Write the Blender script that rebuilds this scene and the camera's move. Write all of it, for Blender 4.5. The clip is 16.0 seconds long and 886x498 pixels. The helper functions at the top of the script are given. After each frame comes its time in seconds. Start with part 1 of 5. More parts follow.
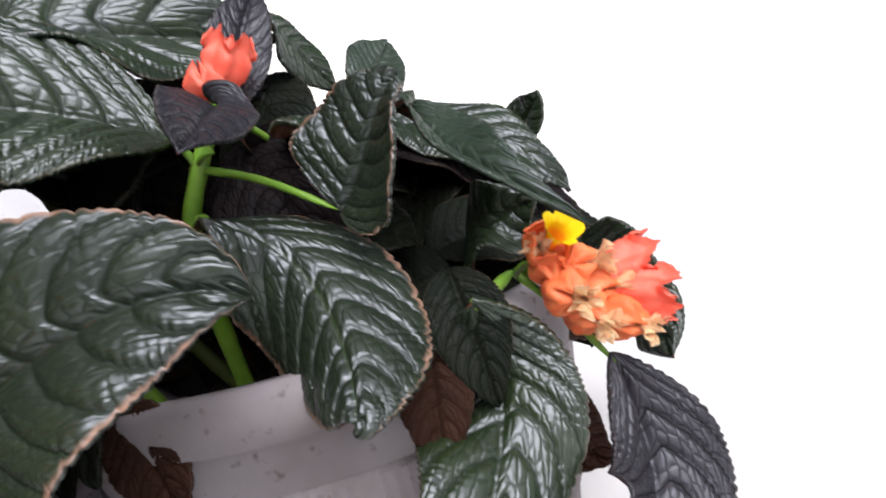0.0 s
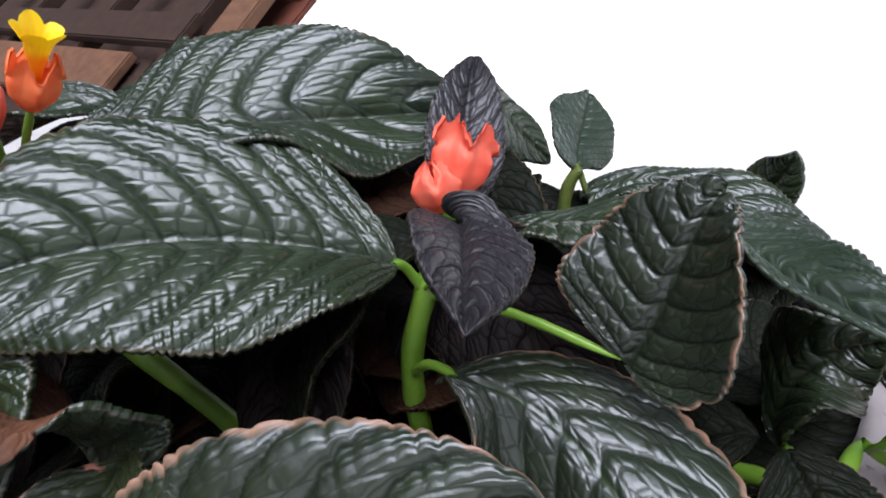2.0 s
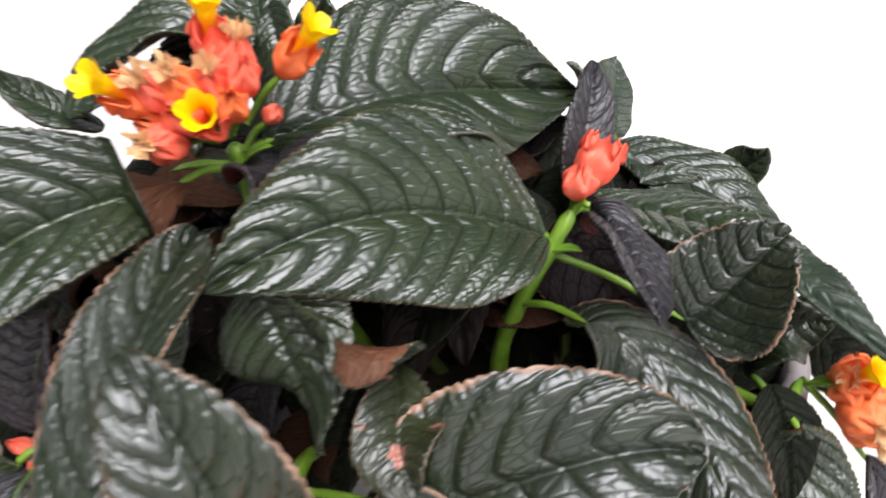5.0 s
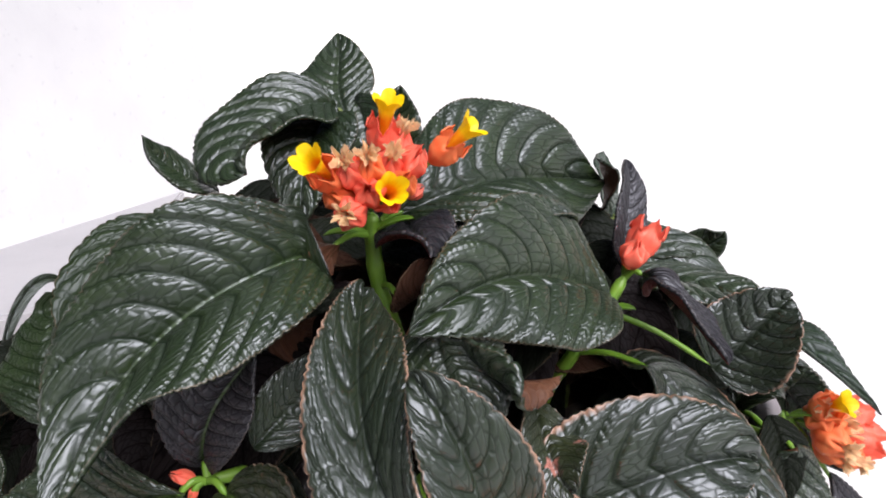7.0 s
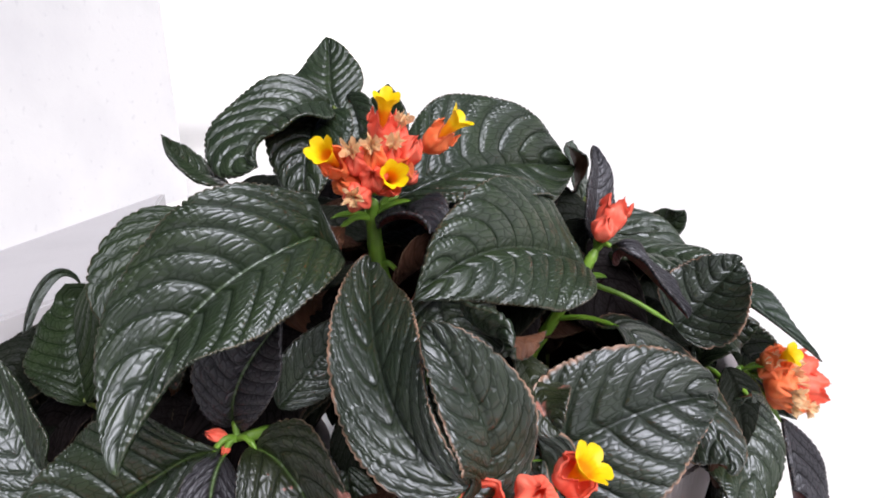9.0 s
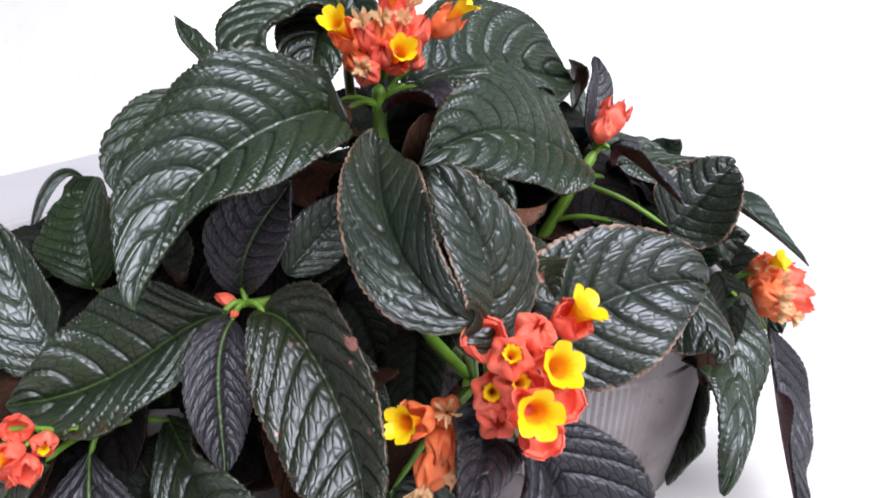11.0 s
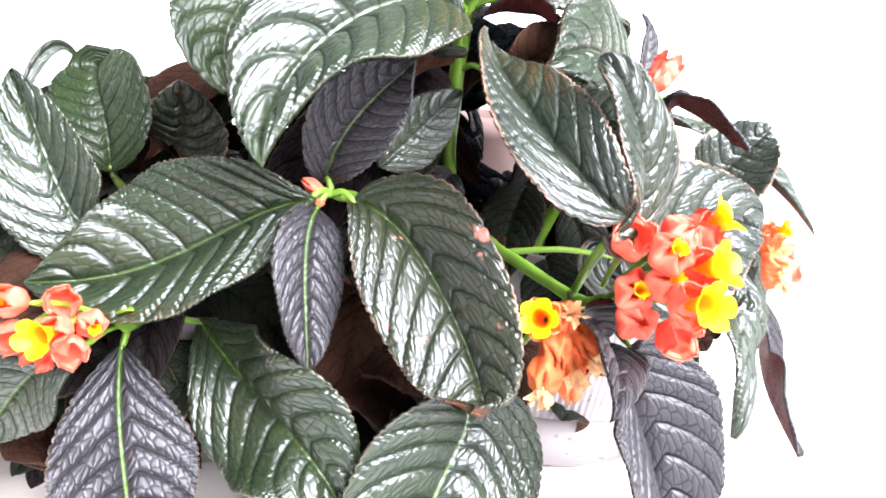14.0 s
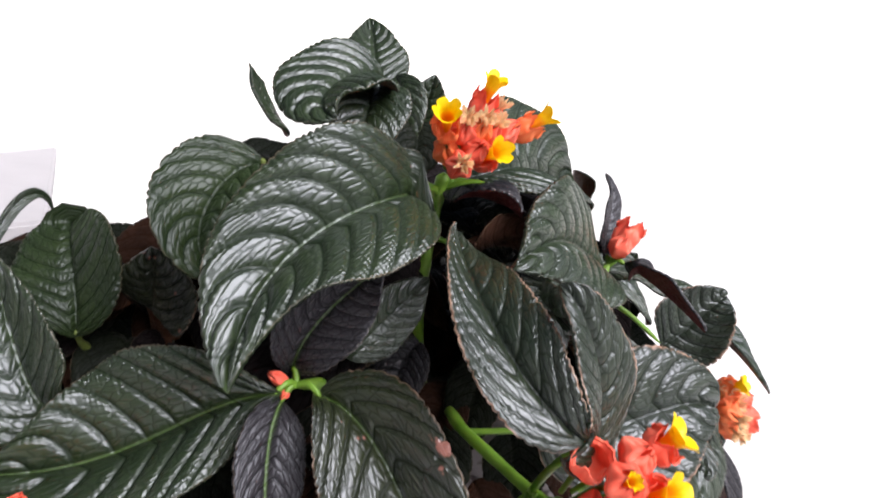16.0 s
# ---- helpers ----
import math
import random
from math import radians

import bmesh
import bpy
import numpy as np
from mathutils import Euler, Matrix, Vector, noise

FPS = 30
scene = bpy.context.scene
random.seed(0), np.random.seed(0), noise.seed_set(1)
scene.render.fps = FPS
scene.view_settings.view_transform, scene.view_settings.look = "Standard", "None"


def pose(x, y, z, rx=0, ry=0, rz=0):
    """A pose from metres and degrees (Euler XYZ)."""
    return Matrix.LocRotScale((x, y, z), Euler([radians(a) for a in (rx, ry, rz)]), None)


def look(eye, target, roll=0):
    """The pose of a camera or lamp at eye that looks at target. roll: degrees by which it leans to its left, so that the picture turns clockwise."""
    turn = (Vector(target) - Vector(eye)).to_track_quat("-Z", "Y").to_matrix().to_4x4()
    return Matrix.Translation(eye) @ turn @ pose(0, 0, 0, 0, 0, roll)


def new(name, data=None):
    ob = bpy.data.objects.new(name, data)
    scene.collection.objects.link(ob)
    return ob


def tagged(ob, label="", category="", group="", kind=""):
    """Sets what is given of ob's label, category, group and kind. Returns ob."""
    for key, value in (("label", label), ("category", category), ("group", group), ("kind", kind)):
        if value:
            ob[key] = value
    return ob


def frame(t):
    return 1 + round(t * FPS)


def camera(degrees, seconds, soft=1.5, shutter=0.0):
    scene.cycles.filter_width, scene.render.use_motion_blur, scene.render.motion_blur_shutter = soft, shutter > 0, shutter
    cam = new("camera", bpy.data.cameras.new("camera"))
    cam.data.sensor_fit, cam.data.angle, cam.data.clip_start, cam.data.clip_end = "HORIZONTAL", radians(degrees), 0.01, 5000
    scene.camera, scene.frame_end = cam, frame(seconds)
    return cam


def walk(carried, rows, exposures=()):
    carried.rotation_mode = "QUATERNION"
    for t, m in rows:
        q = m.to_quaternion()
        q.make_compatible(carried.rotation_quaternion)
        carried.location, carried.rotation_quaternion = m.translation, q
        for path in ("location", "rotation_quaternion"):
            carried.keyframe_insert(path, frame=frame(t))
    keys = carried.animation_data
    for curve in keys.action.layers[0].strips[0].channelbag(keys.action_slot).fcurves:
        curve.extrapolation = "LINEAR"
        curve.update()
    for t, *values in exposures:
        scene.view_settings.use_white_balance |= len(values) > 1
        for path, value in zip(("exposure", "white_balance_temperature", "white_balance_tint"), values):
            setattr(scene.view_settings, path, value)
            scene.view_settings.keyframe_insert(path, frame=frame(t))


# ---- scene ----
cam = camera(67.7, 16.0, soft=1.8, shutter=0.5)
PATH = [
    (0, (0.0354, 0.0053, 0.2805), (-0.0383, 0.9948, 0.1562), -14.84),
    (0.5, (0.0225, 0.0052, 0.2989), (-0.0695, 0.9947, 0.1878), -14.90),
    (1, (0.0039, 0.0187, 0.3164), (-0.1155, 1.0060, 0.2112), -14.77),
    (1.5, (-0.0233, 0.0781, 0.3318), (-0.2223, 1.0550, 0.2540), -15.52),
    (2, (-0.0304, 0.0850, 0.3429), (-0.2529, 1.0579, 0.2790), -15.80),
    (2.5, (-0.0283, 0.0905, 0.3541), (-0.2520, 1.0594, 0.2485), -15.02),
    (3, (-0.0234, 0.1313, 0.3826), (-0.3465, 1.0449, 0.1358), -15.05),
    (3.5, (-0.0149, 0.1399, 0.3948), (-0.3175, 1.0456, 0.0979), -12.61),
    (4, (-0.0336, 0.1160, 0.4018), (-0.3099, 1.0362, 0.1245), -14.11),
    (4.5, (-0.0692, 0.0609, 0.4277), (-0.2443, 0.9991, 0.1291), -10.24),
    (5, (-0.1436, -0.0071, 0.4424), (-0.1943, 0.9352, 0.1115), -6.12),
    (5.2, (-0.1615, -0.0210, 0.4443), (-0.2032, 0.9341, 0.1510), -7.20),
    (7.3, (-0.2911, -0.0833, 0.4729), (-0.1314, 0.8727, 0.2267), -1.49),
    (7.5, (-0.2958, -0.0911, 0.4742), (-0.1658, 0.8637, 0.2067), -4.24),
    (8, (-0.2984, -0.1006, 0.4759), (-0.1133, 0.8494, 0.2244), -3.75),
    (8.2, (-0.3006, -0.1045, 0.4761), (-0.1072, 0.8429, 0.2211), -3.12),
    (10.3, (-0.3090, -0.1454, 0.4287), (-0.1312, 0.8082, 0.1858), -2.40),
    (10.5, (-0.3116, -0.1461, 0.4188), (-0.1282, 0.8039, 0.1662), -2.01),
    (11, (-0.3212, -0.1531, 0.4074), (-0.1253, 0.7882, 0.1327), -1.25),
    (11.5, (-0.3265, -0.1605, 0.3854), (-0.1123, 0.7753, 0.1054), -0.53),
    (12, (-0.3421, -0.1528, 0.3656), (-0.1026, 0.7742, 0.0767), 0.71),
    (12.5, (-0.3564, -0.1383, 0.3507), (-0.1142, 0.7873, 0.0598), 1.79),
    (13, (-0.3791, -0.1279, 0.3492), (-0.1249, 0.7962, 0.0638), 3.08),
    (13.5, (-0.4038, -0.1207, 0.3493), (-0.1158, 0.7957, 0.0715), 4.57),
    (14, (-0.4538, -0.1128, 0.3408), (-0.0695, 0.7709, 0.0733), 7.88),
    (14.5, (-0.4955, -0.1142, 0.3413), (-0.0510, 0.7455, 0.0898), 9.02),
    (15, (-0.5273, -0.1228, 0.3533), (-0.0324, 0.7183, 0.1353), 10.26),
    (15.5, (-0.5001, -0.1160, 0.4021), (-0.0292, 0.7440, 0.2055), 11.39),
    (16, (-0.4588, -0.1007, 0.4218), (-0.0395, 0.7901, 0.2464), 10.15),
]
walk(cam, [(t, look(eye, target, roll)) for t, eye, target, roll in PATH],
     [(t, e - 1.55, k, 16) for t, e, k in ((0.0, 1.75, 6500), (1.0, 1.8, 6500), (2.0, 1.65, 6300), (2.5, 1.35, 6200), (3.0, 1.5, 5800), (3.5, 2.05, 6050), (4.0, 1.75, 6250), (4.5, 2.1, 6700), (5.0, 2.0, 7000), (5.2, 2.0, 7000), (7.3, 1.7, 6600),
                                           (8.0, 1.65, 6600), (10.5, 1.7, 6600), (11.0, 1.8, 6350), (11.5, 2.1, 6300), (12.0, 2.45, 6100), (12.5, 3.0, 6200), (13.0, 3.7, 6350), (14.5, 3.7, 6650), (15.0, 3.4, 6750), (15.5, 1.7, 6800), (16.0, 1.95, 6700))])
SKY, SUN = 0.035, 5.6

# ---- world, sun, exposure ----
world = bpy.data.worlds.new("sky")
world.use_nodes = True
scene.world = world
wn, wl = world.node_tree.nodes, world.node_tree.links
sky = wn.new("ShaderNodeTexSky")
sky.sky_type, sky.sun_disc = "NISHITA", False
sky.sun_elevation, sky.sun_rotation = radians(45), radians(155)
sky.air_density, sky.dust_density, sky.ozone_density = 1.0, 3.0, 1.0
wl.new(sky.outputs[0], wn["Background"].inputs[0])
wn["Background"].inputs[1].default_value = SKY
sun = new("sun", bpy.data.lights.new("sun", "SUN"))
sun.data.energy, sun.data.angle, sun.data.color = SUN, radians(58), (0.97, 0.985, 1.0)
sun.matrix_world = look((0.44, -0.95, 1.05), (0, 0, 0))


# ---- materials ----
def material(name, rough=0.6, spec=0.5):
    m = bpy.data.materials.new(name)
    m.use_nodes = True
    b = m.node_tree.nodes["Principled BSDF"]
    b.inputs["Roughness"].default_value = rough
    b.inputs["Specular IOR Level"].default_value = spec
    return m, m.node_tree.nodes, m.node_tree.links, b


def add(n, kind, **inputs):
    node = n.new(kind)
    for k, v in inputs.items():
        node.inputs[k.replace("_", " ")].default_value = v
    return node


def mix(n, l, factor, a, b):
    m = n.new("ShaderNodeMix")
    m.data_type = "RGBA"
    for socket, v in ((m.inputs[0], factor), (m.inputs[6], a), (m.inputs[7], b)):
        if isinstance(v, (tuple, float, int)):
            socket.default_value = (*v, 1) if isinstance(v, tuple) else v
        else:
            l.new(v, socket)
    return m.outputs[2]


def ramp(n, l, value, lo, hi, a=0.0, b=1.0):
    r = n.new("ShaderNodeMapRange")
    l.new(value, r.inputs[0])
    for i, v in enumerate((lo, hi, a, b)):
        r.inputs[1 + i].default_value = v
    return r.outputs[0]


def noise_tex(n, l, scale, detail=4.0, where=None):
    t = add(n, "ShaderNodeTexNoise", Scale=scale, Detail=detail)
    if where is None:
        where = n.new("ShaderNodeTexCoord").outputs["Object"]
    l.new(where, t.inputs["Vector"])
    return t.outputs["Fac"]


def relief(n, l, bsdf, height, strength, distance):
    b = add(n, "ShaderNodeBump", Strength=strength, Distance=distance)
    l.new(height, b.inputs["Height"])
    l.new(b.outputs[0], bsdf.inputs["Normal"])


def attribute(n, name):
    a = n.new("ShaderNodeAttribute")
    a.attribute_name = name
    return a.outputs["Fac"]


def math_node(n, l, op, a, b):
    m = n.new("ShaderNodeMath")
    m.operation = op
    for s, v in zip(m.inputs, (a, b)):
        if isinstance(v, (float, int)):
            s.default_value = v
        else:
            l.new(v, s)
    return m.outputs[0]


def leaf_net(n, l):
    """The vein net in the leaf's own measure: distance to a side vein, distance to the nearest small vein, and a quilt height."""
    run = attribute(n, "run")
    wobble = math_node(n, l, "MULTIPLY", math_node(n, l, "SUBTRACT", noise_tex(n, l, 70, 2), 0.5), 0.22)
    run = math_node(n, l, "ADD", run, wobble)
    side = math_node(n, l, "PINGPONG", run, 0.5)
    at = n.new("ShaderNodeCombineXYZ")
    l.new(math_node(n, l, "ADD", math_node(n, l, "MULTIPLY", run, 2.0), math_node(n, l, "MULTIPLY", n.new("ShaderNodeObjectInfo").outputs["Random"], 40.0)), at.inputs[0])
    l.new(math_node(n, l, "MULTIPLY", math_node(n, l, "ADD", attribute(n, "across"), math_node(n, l, "MULTIPLY", wobble, 0.006)), 1 / 0.0047), at.inputs[1])
    cell = n.new("ShaderNodeTexVoronoi")
    cell.voronoi_dimensions, cell.feature = "2D", "DISTANCE_TO_EDGE"
    cell.inputs["Scale"].default_value, cell.inputs["Randomness"].default_value = 1.0, 1.0
    l.new(at.outputs[0], cell.inputs["Vector"])
    small = cell.outputs["Distance"]
    pad = n.new("ShaderNodeMapRange")
    pad.interpolation_type = "SMOOTHSTEP"
    l.new(math_node(n, l, "MINIMUM", small, math_node(n, l, "MULTIPLY", side, 1.6)), pad.inputs[0])
    pad.inputs[1].default_value, pad.inputs[2].default_value = 0.0, 0.30
    return side, small, pad.outputs[0]


def leaf_top(name, dark, light, vein_colour, rough=0.35, spots=0.0, burn=0.25, gloss=1.0, quilt=0.24):
    """Quilted, glossy upper side of a leaf: padded cells between thin sunken veins, with a pale toothed rim."""
    m, n, l, b = material(name, rough, gloss)
    b.inputs["IOR"].default_value = 1.53
    side, small, pad = leaf_net(n, l)
    blotch = noise_tex(n, l, 38, 5)
    fine = noise_tex(n, l, 900, 2)
    vein = math_node(n, l, "MAXIMUM", ramp(n, l, side, 0.02, 0.075, 1.0, 0.0), ramp(n, l, small, 0.02, 0.10, 0.65, 0.0))
    rnd = n.new("ShaderNodeObjectInfo").outputs["Random"]
    col = mix(n, l, ramp(n, l, blotch, 0.35, 0.68), dark, light)
    col = mix(n, l, ramp(n, l, rnd, 0, 1, 0.0, 0.35), col, light)
    col = mix(n, l, vein, col, vein_colour)
    col = mix(n, l, math_node(n, l, "MULTIPLY", attribute(n, "rib"), 0.8), col, (0.09, 0.17, 0.03))
    edge_noise = math_node(n, l, "MULTIPLY", math_node(n, l, "SUBTRACT", noise_tex(n, l, 60, 5), 0.5), 0.16 * burn)
    edge = ramp(n, l, math_node(n, l, "ADD", attribute(n, "rim"), edge_noise), 0.988 - 0.036 * burn, 1.01)
    col = mix(n, l, edge, col, (0.09 + 0.19 * burn, 0.075 + 0.09 * burn, 0.05 + 0.06 * burn))
    if spots:
        patch = ramp(n, l, noise_tex(n, l, 48, 6), 0.72 - spots, 0.75 - spots)
        col = mix(n, l, patch, col, (0.32, 0.13, 0.10))
    l.new(col, b.inputs["Base Color"])
    dull = math_node(n, l, "MULTIPLY", math_node(n, l, "MAXIMUM", vein, edge), 0.25)
    l.new(math_node(n, l, "ADD", ramp(n, l, fine, 0.3, 0.75, rough - 0.04, rough + 0.08), dull), b.inputs["Roughness"])
    b.inputs["Specular Tint"].default_value = (0.86, 0.90, 1.0, 1)
    l.new(ramp(n, l, vein, 0.0, 1.0, gloss, 0.25 * gloss), b.inputs["Specular IOR Level"])
    height = math_node(n, l, "ADD", math_node(n, l, "MULTIPLY", pad, quilt), math_node(n, l, "MULTIPLY", math_node(n, l, "ADD", fine, noise_tex(n, l, 420, 3)), 0.05))
    relief(n, l, b, height, 1.0, 0.0011)
    return m


def leaf_under(name, dark, light):
    """Velvety underside with raised veins."""
    m, n, l, b = material(name, 0.6, 0.25)
    side, small, pad = leaf_net(n, l)
    col = mix(n, l, ramp(n, l, noise_tex(n, l, 45, 5), 0.3, 0.7), dark, light)
    col = mix(n, l, ramp(n, l, side, 0.02, 0.10, 0.6, 0.0), col, light)
    l.new(col, b.inputs["Base Color"])
    relief(n, l, b, math_node(n, l, "SUBTRACT", 1.0, pad), 0.8, 0.0008)
    return m


GREEN = ((0.007, 0.0155, 0.004), (0.018, 0.032, 0.008), (0.005, 0.012, 0.003))
TOP = leaf_top("leaf_green", *GREEN)
TOP_MATT = leaf_top("leaf_green_matt", *GREEN, 0.42, gloss=0.45)
TOP_SPOT = leaf_top("leaf_green_spotted", (0.009, 0.014, 0.004), (0.022, 0.029, 0.008), (0.007, 0.011, 0.003), spots=0.085, burn=0.7, gloss=0.9)
TOP_BURNT = leaf_top("leaf_green_burnt_edge", (0.008, 0.014, 0.006), (0.017, 0.027, 0.011), (0.005, 0.010, 0.003), burn=1.2)
TOP_PURPLE = leaf_top("leaf_dark_purple", (0.007, 0.006, 0.008), (0.015, 0.012, 0.015), (0.003, 0.003, 0.003), 0.48, gloss=0.75)
# near-black copies of the leaf tops: shade inside the bush put into the colour
TOP_SHADE = leaf_top("leaf_shade_green", (0.004, 0.006, 0.003), (0.009, 0.011, 0.006), (0.003, 0.005, 0.002), 0.6, gloss=0.15)
TOP_SHADE_PURPLE = leaf_top("leaf_shade_purple", (0.006, 0.004, 0.004), (0.012, 0.008, 0.008), (0.003, 0.002, 0.002), 0.6, gloss=0.12)
TOP_DULL = leaf_top("leaf_grey_green", (0.012, 0.024, 0.014), (0.026, 0.040, 0.026), (0.018, 0.036, 0.016), 0.42, gloss=0.6)
TOP_DRY = leaf_top("leaf_dry_brown", (0.016, 0.007, 0.004), (0.038, 0.016, 0.009), (0.02, 0.009, 0.005), 0.75, gloss=0.12)
UNDER_RED = leaf_under("leaf_under_red", (0.055, 0.010, 0.011), (0.12, 0.026, 0.025))
UNDER_BROWN = leaf_under("leaf_under_brown", (0.055, 0.022, 0.013), (0.12, 0.050, 0.026))


def let_through(m, colour, share):
    """Thin petals let light through."""
    n, l = m.node_tree.nodes, m.node_tree.links
    t = n.new("ShaderNodeBsdfTranslucent")
    if isinstance(colour, tuple):
        t.inputs["Color"].default_value = (*colour, 1)
    else:
        l.new(colour, t.inputs["Color"])
    x = n.new("ShaderNodeMixShader")
    x.inputs[0].default_value = share
    l.new(n["Principled BSDF"].outputs[0], x.inputs[1])
    l.new(t.outputs[0], x.inputs[2])
    l.new(x.outputs[0], n["Material Output"].inputs["Surface"])


def plain(name, a, b2, scale, rough, bump=0.2, depth=0.001, sub=0.0, through_share=0.0):
    m, n, l, b = material(name, rough)
    l.new(mix(n, l, ramp(n, l, noise_tex(n, l, scale, 5), 0.3, 0.7), a, b2), b.inputs["Base Color"])
    relief(n, l, b, noise_tex(n, l, scale * 6, 4), bump, depth)
    if sub:
        b.inputs["Subsurface Weight"].default_value = sub
        b.inputs["Subsurface Radius"].default_value = (0.004, 0.002, 0.001)
    if through_share:
        let_through(m, b2, through_share)
    return m


STEM = plain("stem_green", (0.11, 0.24, 0.02), (0.18, 0.34, 0.04), 60, 0.4, sub=0.1)
STEM_DARK = plain("stem_dull_green", (0.07, 0.11, 0.02), (0.13, 0.16, 0.04), 60, 0.45)
STEM_WOOD = plain("stem_woody", (0.05, 0.03, 0.02), (0.10, 0.065, 0.045), 80, 0.8, 0.6, 0.003)
CALYX = plain("calyx_coral", (0.97, 0.13, 0.075), (0.99, 0.27, 0.18), 140, 0.5, 0.25, 0.0006, 0.0, 0.35)
CALYX_ORANGE = plain("calyx_orange", (0.95, 0.19, 0.06), (0.97, 0.34, 0.13), 140, 0.5, 0.25, 0.0006, 0.0, 0.35)
DRIED = plain("dried_petal", (0.90, 0.48, 0.24), (0.95, 0.76, 0.48), 250, 0.7, 0.5, 0.001, 0.0, 0.4)


def corolla_material():
    m, n, l, b = material("corolla_yellow", 0.45)
    rad = attribute(n, "rad")
    streak = noise_tex(n, l, 300, 3)
    col = mix(n, l, ramp(n, l, rad, 0.0, 0.40), (0.95, 0.42, 0.010), (0.97, 0.74, 0.005))
    col = mix(n, l, math_node(n, l, "MULTIPLY", attribute(n, "line"), 0.22), col, (0.65, 0.12, 0.01))
    col = mix(n, l, ramp(n, l, streak, 0.45, 0.75, 0, 0.25), col, (0.97, 0.85, 0.03))
    l.new(col, b.inputs["Base Color"])
    relief(n, l, b, streak, 0.2, 0.0005)
    let_through(m, col, 0.4)
    return m


COROLLA = corolla_material()


def plaster(name, base, stain, amount, scale, bump=0.15):
    m, n, l, b = material(name, 0.85, 0.2)
    big = ramp(n, l, noise_tex(n, l, scale, 6), 0.45, 0.8, 0, amount)
    small = ramp(n, l, noise_tex(n, l, scale * 14, 6), 0.62, 0.75, 0, amount)
    col = mix(n, l, big, base, stain)
    col = mix(n, l, small, col, stain)
    l.new(col, b.inputs["Base Color"])
    if bump:
        relief(n, l, b, noise_tex(n, l, 60, 8), bump, 0.004)
    return m


WALL = plaster("whitewashed_plaster", (0.55, 0.55, 0.56), (0.42, 0.42, 0.45), 0.7, 2.2)
FLOOR = plaster("white_cement_floor", (0.76, 0.755, 0.75), (0.70, 0.695, 0.69), 0.4, 3.0, 0.0)
SLAB = plaster("white_painted_slab", (0.46, 0.45, 0.47), (0.36, 0.35, 0.37), 0.4, 9.0)
SLAB_SIDE = plaster("bare_cement", (0.30, 0.26, 0.23), (0.20, 0.17, 0.15), 0.6, 6.0)
POT = plaster("dusty_grey_pot_glaze", (0.27, 0.25, 0.262), (0.08, 0.055, 0.045), 0.8, 9.0)
CLAY = plaster("pinkish_clay", (0.17, 0.115, 0.11), (0.11, 0.07, 0.062), 0.5, 9.0)
DULL_PLASTER = plaster("grey_plaster", (0.13, 0.125, 0.12), (0.09, 0.088, 0.085), 0.4, 2.0)
SOIL = plain("soil", (0.018, 0.012, 0.009), (0.05, 0.035, 0.025), 90, 0.95, 0.8, 0.006)
TILE = plain("terracotta_tile", (0.060, 0.012, 0.005), (0.10, 0.022, 0.008), 9, 0.8, 0.4, 0.006)
TIMBER = plain("old_timber", (0.09, 0.04, 0.02), (0.15, 0.07, 0.038), 14, 0.75, 0.5, 0.004)
TIMBER_DARK = plain("dark_timber", (0.018, 0.007, 0.004), (0.035, 0.014, 0.007), 14, 0.8, 0.5, 0.004)
STRAW = plain("woven_cane", (0.30, 0.13, 0.06), (0.52, 0.29, 0.16), 40, 0.6, 0.5, 0.002)


# ---- mesh helpers ----
def mesh_object(name, verts, faces, mats, parent=None, label="", mat_index=None, attributes=(), smooth=True):
    me = bpy.data.meshes.new(name)
    me.from_pydata([tuple(v) for v in verts], [], [tuple(f) for f in faces])
    for m in mats if isinstance(mats, (list, tuple)) else [mats]:
        me.materials.append(m)
    if mat_index is not None:
        me.polygons.foreach_set("material_index", np.asarray(mat_index, dtype=np.int32))
    for key, values in attributes:
        me.attributes.new(key, "FLOAT", "POINT").data.foreach_set("value", np.asarray(values, dtype=np.float32))
    if smooth:
        me.polygons.foreach_set("use_smooth", np.ones(len(me.polygons), dtype=bool))
    me.update()
    ob = new(name, me)
    if parent is not None:
        ob.parent = parent
    if label:
        ob["label"] = label
    return ob


def part(name, bm, mat, parent, label=""):
    me = bpy.data.meshes.new(name)
    bm.to_mesh(me)
    bm.free()
    me.materials.append(mat)
    ob = new(name, me)
    ob.parent = parent
    if label:
        ob["label"] = label
    return ob


def grid_faces(rows, cols, start=0, flip=False, wrap=False):
    i, j = np.meshgrid(np.arange(rows - 1), np.arange(cols if wrap else cols - 1), indexing="ij")
    a = i * cols + j
    b = i * cols + (j + 1) % cols
    f = np.stack([a, b, b + cols, a + cols], -1).reshape(-1, 4) + start
    return f[:, ::-1] if flip else f


def unit(v):
    return v / (np.linalg.norm(v, axis=-1, keepdims=True) + 1e-12)


leaf_count = [0]


